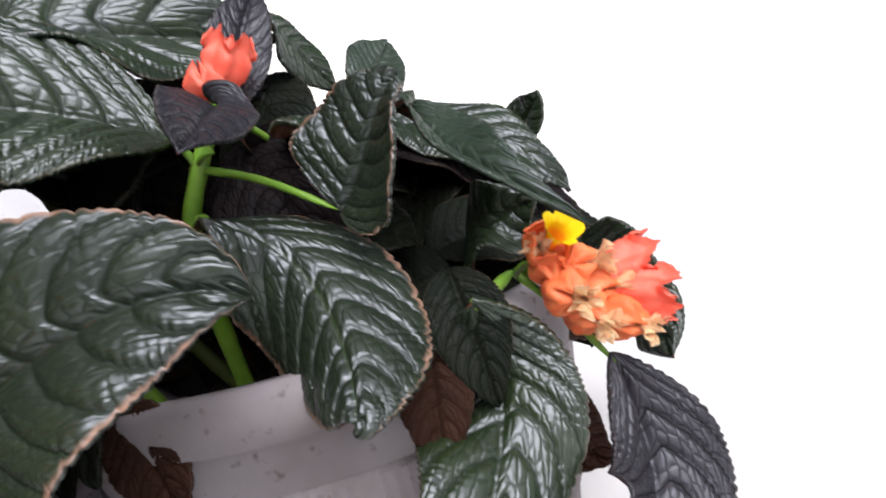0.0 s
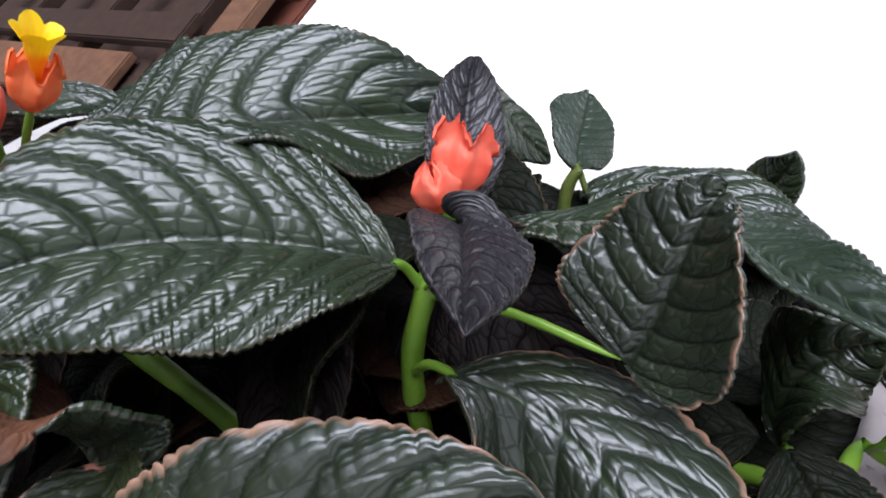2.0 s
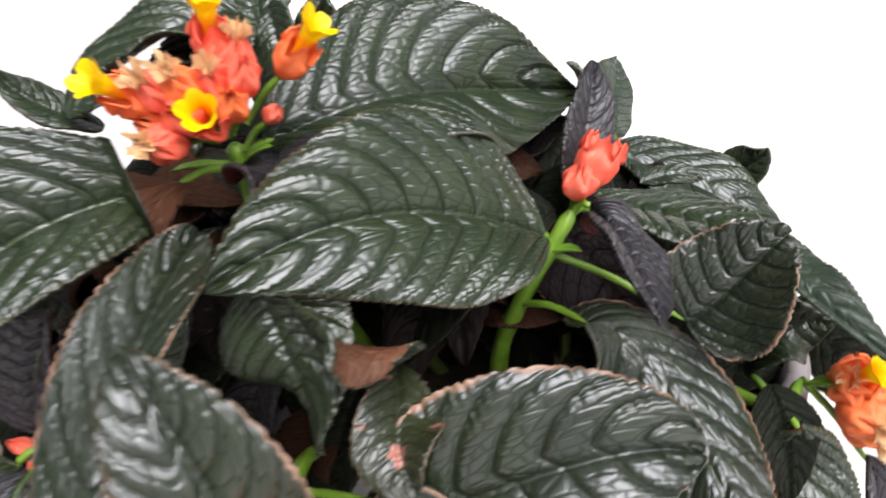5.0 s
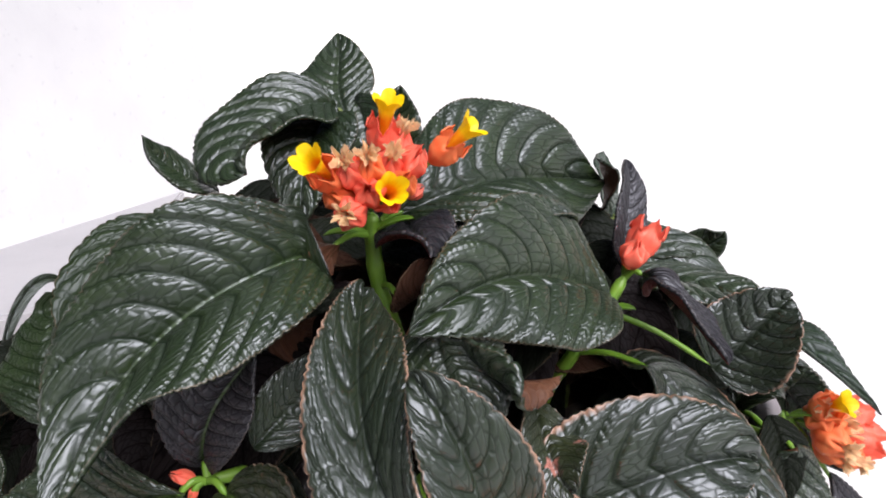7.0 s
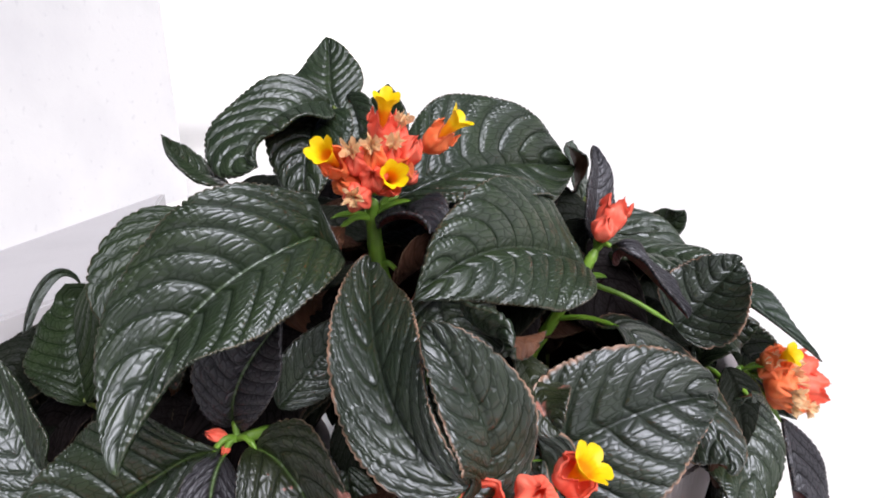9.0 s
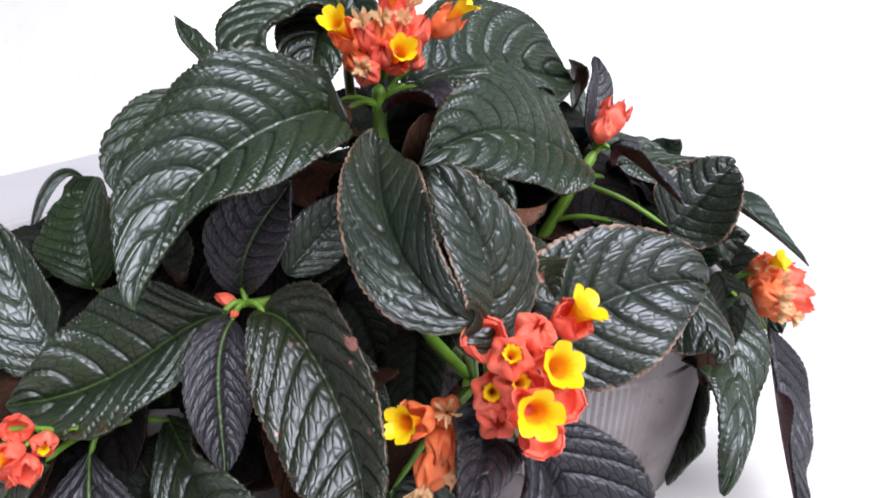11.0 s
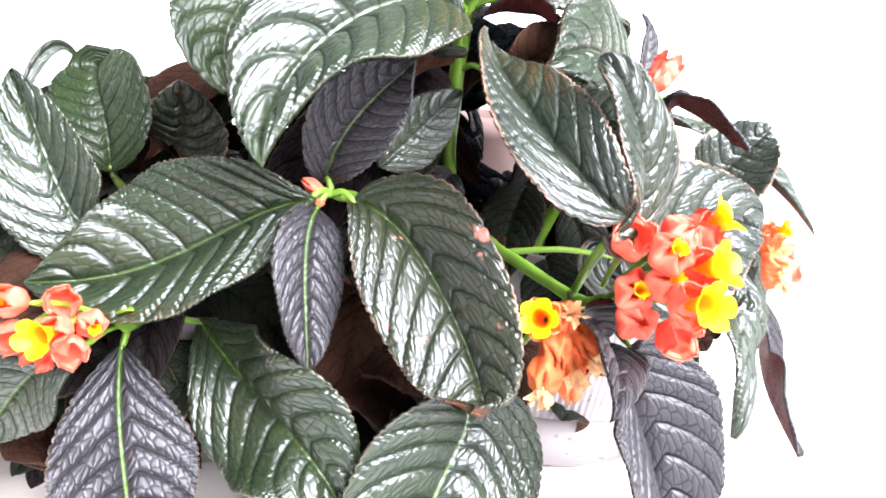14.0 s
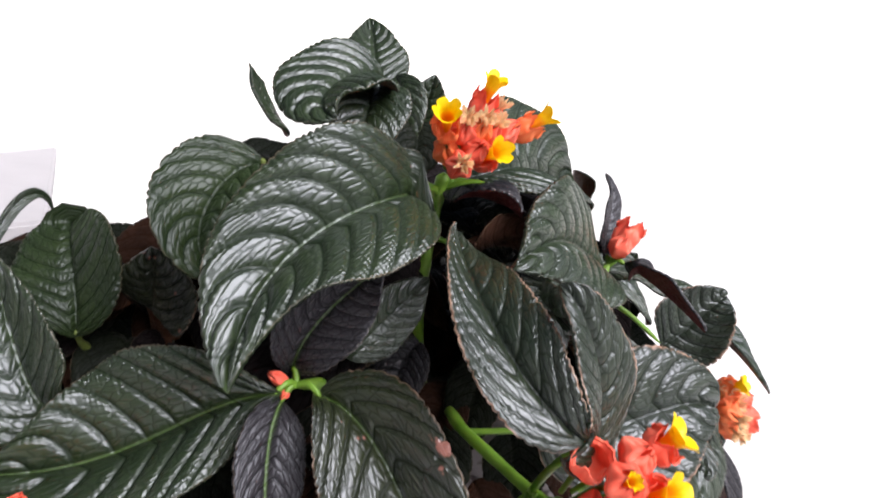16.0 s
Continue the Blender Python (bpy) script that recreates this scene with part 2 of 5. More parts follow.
def leaf(parent, base, bend1, bend2, tip, facing, width, fold, curl, belly, twist, top=None, under=None, label="", name="leaf", rib=0.0, wave=1.0, fine=1.0):
    """One quilted, toothed leaf. The midrib runs from base to tip by two bend points; facing is the way its upper side looks;
    width is half the blade; fold lifts both halves to a V; rib is how pale and green the midrib shows; curl rolls the edges down; belly is where it is widest."""
    leaf_count[0] += 1
    seed = leaf_count[0]
    P = np.array([base, bend1, bend2, tip], dtype=float)
    length = np.linalg.norm(P[3] - P[0])
    ns = int(min(240, max(90, length / 0.0006)) * fine)
    nu = int(min(34, max(10, width / 0.0015)) * fine)
    s = np.linspace(0, 1, ns + 1)
    S = s[:, None]
    mid = (1 - S) ** 3 * P[0] + 3 * (1 - S) ** 2 * S * P[1] + 3 * (1 - S) * S * S * P[2] + S ** 3 * P[3]
    d = unit(3 * (1 - S) ** 2 * (P[1] - P[0]) + 6 * (1 - S) * S * (P[2] - P[1]) + 3 * S * S * (P[3] - P[2]))
    f = np.array(facing, dtype=float)
    n0 = unit(f - (d @ f)[:, None] * d)
    side = np.cross(n0, d)
    tw = (twist * (s - 0.5))[:, None]
    n0 = n0 * np.cos(tw) + side * np.sin(tw)
    side = np.cross(n0, d)
    w = width * np.abs(np.sin(np.pi * s ** (math.log(0.5) / math.log(belly)))) ** 0.8
    w[-1] = 0
    teeth = max(10, int(length / 0.0037))
    notch = 0.0021 * min(1.0, width / 0.035)

    def scallop(phase):
        q = (s * teeth + phase + 0.5 * np.sin(s * 23 + seed + phase)) % 1.0
        return np.maximum(w - notch * np.clip(w / 0.012, 0, 1) * (1 - np.sin(np.pi * q) ** 0.7) * (0.75 + 0.35 * np.sin(s * 61 + seed * 3 + phase)), 0)
    sides = (scallop(0.0), scallop(0.4))

    def surface(u, lift, carve):
        U, SS = np.meshgrid(u, s)
        A = np.abs(U)
        ww = np.where(U < 0, sides[0][:, None], sides[1][:, None])
        veins = (6.5 if length < 0.06 else 8.0 if length < 0.085 else 9.0) + 0.6 * math.sin(seed * 1.7)
        v = (SS - 0.33 * A ** 1.6 * (1 - 0.5 * SS)) * veins + 0.35 + 0.5 * (U > 0) * np.clip(A * 6, 0, 1)
        fr = v - np.floor(v)
        away = np.minimum(fr, 1 - fr)
        bulge = np.clip(away / 0.26, 0, 1)
        bulge = bulge * (2 - bulge) + 0.35 * np.sin(np.pi * fr)
        fade = np.clip(A / 0.16, 0, 1) ** 0.7 * (1 - np.clip((A - 0.86) / 0.14, 0, 1) * 0.75) * np.clip(SS / 0.06, 0, 1) * np.clip((1 - SS) / 0.05, 0, 1)
        h = carve * fade * 0.0016 * bulge * min(1.3, width / 0.042)
        warp = wave * width * (0.05 * np.sin(SS * 9 + seed) * U + 0.045 * np.sin(SS * 17 + seed * 2.1 + (U > 0)) * A ** 2.5)
        groove = -0.0012 * np.exp(-(A * ww / 0.0016) ** 2)
        up = ww * (A * math.sin(fold) - curl * A ** 2) + h + warp + groove * carve + lift
        pos = mid[:, None] + side[:, None] * (ww * U * math.cos(fold))[..., None] + n0[:, None] * up[..., None]
        green = rib * np.clip(1.3 - A * ww / (0.0013 - 0.0008 * SS), 0, 1)
        return pos.reshape(-1, 3), v.ravel(), np.clip(A, 0, 1).ravel(), green.ravel(), (U * ww).ravel()

    ut = np.linspace(-1, 1, 2 * nu + 1)
    ub = np.linspace(-1, 1, 13)
    pt, vt, rt, gt, ct = surface(ut, 0.0, 1.0)
    pb, vb, rb, gb, cb = surface(ub, -0.0018, 0.2)
    ft = grid_faces(ns + 1, 2 * nu + 1, 0, True)
    fb = grid_faces(ns + 1, 13, len(pt))
    i = np.arange(ns)
    c = 2 * nu + 1
    k = len(pt)
    left = np.stack([i * c, k + i * 13, k + (i + 1) * 13, (i + 1) * c], -1)
    right = np.stack([i * c + c - 1, (i + 1) * c + c - 1, k + (i + 1) * 13 + 12, k + i * 13 + 12], -1)
    faces = np.concatenate([ft, left, right, fb])
    mi = np.concatenate([np.zeros(len(ft) + 2 * ns), np.ones(len(fb))])
    return mesh_object(name, np.concatenate([pt, pb]).tolist(), faces.tolist(), [top or TOP, under or UNDER_BROWN], parent, label, mi,
                       [("run", np.concatenate([vt, vb])), ("across", np.concatenate([ct, cb])), ("rim", np.concatenate([rt, rb * 0])), ("rib", np.concatenate([gt, gb]))])


def smooth_path(points, steps=8):
    P = [np.array(p, dtype=float) for p in points]
    P = [2 * P[0] - P[1]] + P + [2 * P[-1] - P[-2]]
    out = []
    for a, b, c, d in zip(P, P[1:], P[2:], P[3:]):
        for t in np.linspace(0, 1, steps, endpoint=False):
            out.append(0.5 * (2 * b + (c - a) * t + (2 * a - 5 * b + 4 * c - d) * t * t + (3 * b - a - 3 * c + d) * t ** 3))
    return np.array(out + [P[-2]])


def tube(parent, name, points, r0, r1, mat, label="", sides=12, knots=True):
    """A stalk that tapers from r0 to r1 through the points."""
    c = smooth_path(points)
    d = unit(np.gradient(c, axis=0))
    ref = np.array([0.31, 0.92, 0.24])
    a = unit(np.cross(d, ref))
    b = np.cross(d, a)
    t = np.linspace(0, 1, len(c))
    r = r0 + (r1 - r0) * t
    if knots:
        r = r * (1 + 0.05 * np.sin(t * 37 + len(points)))
        r[-3:] *= (0.9, 0.65, 0.25)
    ang = np.linspace(0, 2 * np.pi, sides, endpoint=False)
    lobes = 1 + 0.05 * np.cos(4 * ang)
    v = c[:, None] + (a[:, None] * np.cos(ang)[None, :, None] + b[:, None] * np.sin(ang)[None, :, None]) * (r[:, None] * lobes)[..., None]
    v = np.concatenate([v.reshape(-1, 3), c[:1], c[-1:]])
    n = len(c) * sides
    faces = grid_faces(len(c), sides, 0, True, True).tolist()
    faces += [(n, (j + 1) % sides, j) for j in range(sides)]
    faces += [(n + 1, n - sides + j, n - sides + (j + 1) % sides) for j in range(sides)]
    return mesh_object(name, v.tolist(), faces, mat, parent, label)


def frame_along(base, tip):
    z = unit(np.array(tip, dtype=float) - np.array(base, dtype=float))
    x = unit(np.cross(z, [0.2, 0.3, 0.93]))
    return x, np.cross(z, x), z


def revolve(base, tip, radius_of, height_of, rings, sides, extra=None):
    x, y, z = frame_along(base, tip)
    length = np.linalg.norm(np.array(tip) - np.array(base))
    ang = np.linspace(0, 2 * np.pi, sides, endpoint=False)
    T, A = np.meshgrid(np.linspace(0, 1, rings), ang, indexing="ij")
    R, H = radius_of(T, A), height_of(T, A) * length
    v = np.array(base) + R[..., None] * (np.cos(A)[..., None] * x + np.sin(A)[..., None] * y) + H[..., None] * z
    return v.reshape(-1, 3), T, A


def calyx(parent, base, tip, radius, mat, seed=0, open_=1.0, name="flower", label=""):
    """An urn-shaped, five-ribbed calyx with jagged lobes, with an inner wall."""
    rng = np.random.RandomState(seed)
    ph = rng.rand() * 6
    jag = rng.rand(40)

    def lobe(A):
        q = ((A + ph) * 5 / (2 * np.pi)) % 1.0
        teeth = 0.05 * np.abs(((A * 22 / (2 * np.pi) + jag[0]) % 1.0) - 0.5)
        return 0.60 + 0.36 * (1 - np.abs(2 * q - 1)) ** 0.8 + 3.4 * teeth

    def rad(k):
        def f(T, A):
            body = np.interp(T, [0, 0.08, 0.3, 0.55, 0.8, 1.0], [0.18, 0.5, 0.92, 1.0, 0.86, 0.60 + 0.42 * open_])
            rib = 1 + 0.13 * np.cos(5 * (A + ph)) * np.clip(T * 2, 0, 1) + 0.04 * np.sin(3 * A + ph) + 0.03 * np.sin(11 * A) * T
            return radius * body * rib * k
        return f
    h = lambda T, A: T * np.where(T > 0.55, 0.55 / np.maximum(T, 1e-6) + (lobe(A) - 0.55) * (T - 0.55) / 0.45 / np.maximum(T, 1e-6), 1.0)
    sides, rings = 60, 15
    v1, _, _ = revolve(base, tip, rad(1.0), h, rings, sides)
    v2, _, _ = revolve(base, tip, rad(0.9), lambda T, A: h(T, A) * 0.985 + 0.02 * (1 - T), rings, sides)
    f = grid_faces(rings, sides, 0, True, True).tolist() + grid_faces(rings, sides, len(v1), False, True).tolist()
    k = (rings - 1) * sides
    f += [(k + j, k + (j + 1) % sides, len(v1) + k + (j + 1) % sides, len(v1) + k + j) for j in range(sides)]
    return mesh_object(name, np.concatenate([v1, v2]).tolist(), f, mat, parent, label)


def corolla(parent, base, mouth, limb, seed=0, name="corolla", label=""):
    """A yellow tube that flares into five rounded lobes, with red lines in the throat."""
    rng = np.random.RandomState(seed + 50)
    ph = rng.rand() * 6
    sides, rings = 70, 22

    def rad(T, A):
        tubular = np.interp(T, [0, 0.3, 0.5, 0.7], [0.24, 0.34, 0.46, 0.58])
        notch = np.abs(np.cos(2.5 * (A + ph))) ** 0.5
        flare = 0.58 + (0.22 + 0.30 * notch + 0.03 * np.sin(9 * A)) * np.clip((T - 0.7) / 0.3, 0, 1) ** 1.3
        return limb * np.where(T < 0.7, tubular, flare)

    def height(T, A):
        x = np.clip((T - 0.7) / 0.3, 0, 1)
        notch = np.abs(np.cos(2.5 * (A + ph))) ** 0.5
        return np.where(T < 0.7, T / 0.7 * 0.72, 0.72 + (0.14 + 0.18 * notch) * x + 0.05 * x * x * np.sin(2 * A + ph))
    v1, T, A = revolve(base, mouth, rad, height, rings, sides)
    v2, _, _ = revolve(base, mouth, lambda t, a: rad(t, a) * 0.97, lambda t, a: height(t, a) - 0.02, rings, sides)
    f = grid_faces(rings, sides, 0, False, True).tolist() + grid_faces(rings, sides, len(v1), True, True).tolist()
    r = np.clip((T - 0.5) / 0.4, 0, 1).ravel()
    line = (np.clip(np.cos(15 * A), 0.75, 1) - 0.75) * 4 * np.clip(1 - np.abs(T - 0.72) / 0.16, 0, 1)
    return mesh_object(name, np.concatenate([v1, v2]).tolist(), f, COROLLA, parent, label,
                       attributes=[("rad", np.concatenate([r, r])), ("line", np.concatenate([line.ravel(), line.ravel()]))])


def dried_tuft(parent, base, mouth, size, seed=0):
    """A withered, crumpled petal tuft at a calyx mouth."""
    rng = np.random.RandomState(seed + 90)
    ph = rng.rand(6) * 6
    sides, rings = 44, 12

    def rad(T, A):
        return size * (0.25 + 0.75 * T ** 1.5) * (1 + 0.3 * np.sin(5 * A + ph[0]) * T + 0.22 * np.sin(9 * A + ph[1] + 5 * T) * T + 0.14 * np.sin(17 * A + ph[2] - 7 * T))

    def height(T, A):
        return T * (1 + 0.22 * np.sin(6 * A + ph[3]) * T + 0.15 * np.sin(13 * A + ph[4]) * T)
    v, _, _ = revolve(base, mouth, rad, height, rings, sides)
    v2, _, _ = revolve(base, mouth, lambda t, a: rad(t, a) * 0.7, lambda t, a: height(t, a) * 0.96, rings, sides)
    f = grid_faces(rings, sides, 0, True, True).tolist() + grid_faces(rings, sides, len(v), False, True).tolist()
    return mesh_object("withered_petal", np.concatenate([v, v2]).tolist(), f, DRIED, parent, "crumpled pale orange withered petals")


def flower(parent, hub, mouth, kind, radius=0.0075, seed=0, mat=None, most=0.0, limb=0.0095):
    """A calyx on a short stalk from the hub, with its mouth at mouth. kind: y open yellow, b yellow bud inside, d withered, s calyx alone with spread lobes, c closed calyx."""
    hub, mouth = np.array(hub, dtype=float), np.array(mouth, dtype=float)
    way = mouth - hub
    span = np.linalg.norm(way)
    size = min(most or (0.026 if kind == "y" else 0.021), span * 0.9)
    axis = unit(way)
    tail = mouth - axis * size
    tube(parent, "pedicel", [hub, hub * 0.5 + tail * 0.5 + np.array([0, 0, 0.002]), tail + axis * 0.001], 0.0016, 0.0019, STEM, sides=8)
    top = tail + axis * size * (0.72 if kind == "y" else 0.97)
    body = calyx(parent, tail, top, radius, mat or CALYX, seed, 1.1 if kind == "y" else -0.25 if kind == "b" else 1.15 if kind == "s" else -0.85)
    if kind == "y":
        corolla(body, tail + axis * size * 0.35, mouth, limb, seed)
    elif kind == "b":
        corolla(body, tail + axis * size * 0.45, top - axis * size * 0.08, radius * 0.42, seed, label="small yellow bud inside the calyx")
    elif kind == "d":
        dried_tuft(body, tail + axis * size * 0.7, mouth + axis * 0.002, radius * 0.6, seed)
    return body


def box(bm, lo, hi):
    r = bmesh.ops.create_cube(bm, size=1)
    for v in r["verts"]:
        v.co = Vector([(lo[k] + hi[k]) / 2 + v.co[k] * (hi[k] - lo[k]) for k in range(3)])
    return r["verts"]


def slab(name, lo, hi, mat, bevel=0.0, parent=None, label=""):
    bm = bmesh.new()
    box(bm, lo, hi)
    if bevel:
        bmesh.ops.bevel(bm, geom=bm.edges[:], offset=bevel, segments=2, affect="EDGES")
    return part(name, bm, mat, parent, label)


# ---- the place ----
tagged(slab("ground", (-600, -40, -0.06), (600, 75, 0), FLOOR), "pale cement courtyard under the pots, worn and slightly stained", "ground", kind="structure")
side_wall = tagged(slab("wall_left", (-0.15, -4.0, -0.06), (0, 0, 0.92), WALL), "low whitewashed compound wall with faint grey marks", "wall", kind="structure")
side_wall.matrix_world = pose(-0.85, 3.0, 0, 0, 0, -25.5)

haze = bpy.data.materials.new("bright_hazy_sky")
haze.use_nodes = True
haze.node_tree.nodes["Principled BSDF"].inputs["Base Color"].default_value = (0, 0, 0, 1)
haze.node_tree.nodes["Principled BSDF"].inputs["Emission Color"].default_value = (1.0, 1.0, 0.985, 1)
haze.node_tree.nodes["Principled BSDF"].inputs["Emission Strength"].default_value = 1.5
tagged(slab("backdrop", (-400, 60, -1), (400, 61, 27), haze), "plain white hazy sky far behind", "sky", kind="structure")

low_wall = tagged(new("low_wall"), "low white cement parapet with a bare brown body", "parapet", kind="structure")


def ledge(name, plan, low, high, mat, label):
    """An upright prism over a four-cornered plan, with slightly rounded edges."""
    bm = bmesh.new()
    face = bm.faces.new([bm.verts.new((x, y, low)) for x, y in plan])
    for q in bmesh.ops.extrude_face_region(bm, geom=[face])["geom"]:
        if isinstance(q, bmesh.types.BMVert):
            q.co.z = high
    bmesh.ops.recalc_face_normals(bm, faces=bm.faces[:])
    bmesh.ops.bevel(bm, geom=bm.edges[:], offset=0.004, segments=2, affect="EDGES")
    return part(name, bm, mat, low_wall, label)


ledge("coping", ((-0.615, 1.38), (-1.08, -0.20), (-0.93, 0.20), (-0.545, 0.67)), 0.20, 0.26, SLAB, "white painted coping with chips")
ledge("wall_body", ((-0.62, 1.36), (-1.06, -0.15), (-0.94, 0.23), (-0.565, 0.68)), 0.0, 0.20, SLAB_SIDE, "bare brown cement body")

# an unseen wall beside the camera, added to keep light off from the left
tagged(slab("unseen_wall_side", (-1.7, -6.0, 0), (-1.5, -0.2, 5.2), DULL_PLASTER), "unseen dull wall added beside the courtyard to darken its left side", "wall", kind="structure")

# added out of view: blocks low light and gives the leaves dark reflections
tagged(slab("unseen_wall_front", (-1.5, -1.8, 0), (3.5, -1.6, 1.0), DULL_PLASTER), "unseen dull wall added across from the pots to block low light", "wall", kind="structure")

# the lean-to with a tiled roof behind the compound wall
lean_to = tagged(new("lean_to"), "lean-to with broad dark red clay tiles on brown rafters", "lean-to")
# its roof plane: O at the foot of the outer rafter, A up along the rafters, B back along the wall plate
O, A, B = Vector((-1.84, 3.85, 1.70)), Vector((0.40, 0.53, 0.59)).normalized(), Vector((-0.76, 0.48, 0.44)).normalized()
N = A.cross(B).normalized()
ROOF = Matrix(((A.x, B.x, N.x, O.x), (A.y, B.y, N.y, O.y), (A.z, B.z, N.z, O.z), (0, 0, 0, 1)))


def roof_piece(name, lo, hi, mat, bevel=0.01, label=""):
    o = slab(name, lo, hi, mat, bevel, lean_to, label)
    o.matrix_local = ROOF
    return o


roof_piece("verge_board", (-0.6, -0.30, 0.02), (2.6, -0.04, 0.10), TIMBER, label="pale brown verge board")
for k in range(4):
    roof_piece("rafter", (-0.5, 0.06 + 1.02 * k, 0.03), (2.5, 0.15 + 1.02 * k, 0.14), TIMBER_DARK)
roof_piece("wall_plate", (-0.28, -0.02, 0.13), (-0.04, 4.2, 0.20), TIMBER_DARK)
roof_piece("fascia", (-0.72, 0.40, 0.10), (-0.34, 4.2, 0.16), TIMBER, label="tan fascia board with dark knots")
roof_piece("roof_lining", (-0.4, -0.02, -0.16), (2.6, 4.6, -0.13), TIMBER_DARK)
roof_piece("back_board", (-1.6, 0.3, 0.04), (-0.3, 4.6, 0.07), TIMBER_DARK)
first = None
for i in range(6):
    for j in range(5):
        if first is None:
            bm = bmesh.new()
            box(bm, (-0.26, -0.49, -0.02), (0.26, 0.49, 0.02))
            bmesh.ops.bevel(bm, geom=bm.edges[:], offset=0.012, segments=2, affect="EDGES")
            for q in bm.verts:
                q.co.z += 0.05 * math.cos(q.co.y * 6.4)
            first = o = part("roof_tile", bm, TILE, lean_to)
        else:
            o = new("roof_tile", first.data)
            o.parent = lean_to
        o.matrix_local = ROOF @ Matrix.Translation((0.20 + 0.46 * i, -0.42 + 1.02 * j + 0.51, 0.02 * (i % 2) - 0.06)) @ Matrix.Rotation(radians(3), 4, "Y")
for x, y, z in ((-1.95, 3.75, 1.45), (-4.6, 5.45, 2.95)):
    slab("post", (x - 0.06, y - 0.06, 0), (x + 0.06, y + 0.06, z), TIMBER, 0.006, lean_to)


# ---- pots ----
def round_pot(at, r_top, r_base, height, foot, top, glaze, label):
    x, y = at
    pot = tagged(new("flower_pot"), label, "flower pot", "pots under the plants")
    pot.location = (x, y, 0)
    mid = lambda z: r_base + (r_top - r_base) * z / height
    prof = [(r_base * 0.9, 0.0), (r_base, 0.006), (mid(foot), foot), (mid(foot) - 0.003, foot + 0.002), (mid(top) - 0.003, top - 0.002), (mid(top), top), (r_top - 0.004, height - 0.03),
            (r_top + 0.004, height - 0.026), (r_top + 0.005, height - 0.006), (r_top, height), (r_top - 0.008, height), (r_top - 0.014, height - 0.03), (r_top - 0.020, height - 0.06), (r_base - 0.01, 0.02)]
    sides = 72
    v = [(r * math.cos(2 * math.pi * k / sides), r * math.sin(2 * math.pi * k / sides), z) for r, z in prof for k in range(sides)]
    f = grid_faces(len(prof), sides, 0, False, True).tolist()
    f.append(tuple(range(sides))[::-1])
    mesh_object("body", v, f, glaze, pot)
    # a belt of fine upright flutes round the body
    flutes = 150
    ring = []
    for z, grow in ((foot + 0.001, -0.002), (foot + 0.004, 0.0015), (top - 0.004, 0.0015), (top - 0.001, -0.002)):
        for k in range(flutes * 2):
            a = math.pi * k / flutes
            r = mid(z) + grow + (0.0006 if k % 2 else -0.0006)
            ring.append((r * math.cos(a), r * math.sin(a), z))
    mesh_object("fluted_belt", ring, grid_faces(4, flutes * 2, 0, False, True).tolist(), glaze, pot, "belt of fine upright flutes", smooth=False)
    rs = r_top - 0.018
    rng = random.Random(int(100 * r_top))
    rings = 14
    v = [(0, 0, height - 0.050)]
    for i in range(1, rings + 1):
        for k in range(40):
            a = 2 * math.pi * k / 40
            v.append((rs * i / rings * math.cos(a), rs * i / rings * math.sin(a), height - 0.052 + (rng.random() - 0.5) * 0.008 * (i < rings)))
    f = [(0, 1 + k, 1 + (k + 1) % 40) for k in range(40)]
    f += [tuple(1 + q for q in g) for g in grid_faces(rings, 40, 0, True, True).tolist()]
    mesh_object("soil", v, f, SOIL, pot, "dark crumbly soil")
    return pot


round_pot((-0.09, 0.455), 0.17, 0.138, 0.206, 0.055, 0.15, POT, "round dusty grey flower pot with a belt of fine flutes")
round_pot((-0.43, 0.47), 0.115, 0.09, 0.14, 0.04, 0.10, POT, "smaller round grey flower pot, dusty")
round_pot((-0.07, 0.80), 0.115, 0.09, 0.28, 0.08, 0.19, CLAY, "round pinkish clay flower pot behind the bush")

# ---- woven basket on the floor ----
basket = tagged(new("basket"), "low woven cane basket, reddish brown, beside the pots", "basket")
basket.location = (-0.655, 0.38, 0)


def cane(radius, z, phase, amp):
    pts = []
    for k in range(97):
        a = 2 * math.pi * k / 96
        r = radius + amp * math.sin(12 * a + phase)
        pts.append((r * math.cos(a), r * math.sin(a), z))
    return tube(basket, "cane", pts, 0.005, 0.005, STRAW, sides=6, knots=False)


for k in range(9):
    cane(0.072 + 0.004 * k, 0.008 + 0.0085 * k, math.pi * (k % 2), 0.004)
for k in range(24):
    a = 2 * math.pi * (k + 0.5) / 24
    tube(basket, "stake", [(0.07 * math.cos(a), 0.07 * math.sin(a), 0.002), (0.088 * math.cos(a), 0.088 * math.sin(a), 0.04), (0.106 * math.cos(a), 0.106 * math.sin(a), 0.088)], 0.004, 0.004, STRAW, sides=6, knots=False)
bm = bmesh.new()
bmesh.ops.create_circle(bm, cap_ends=True, radius=0.072, segments=48)
for v in bm.verts:
    v.co.z = 0.006
part("bottom", bm, STRAW, basket)

# ---- the plants ----
plant = tagged(new("flowering_plant"), "bushy plant, quilted dark green leaves, coral and yellow flowers", "plant", "potted plants")
plant_left = tagged(new("flowering_plant"), "smaller plant with quilted dark leaves and coral buds", "plant", "potted plants")

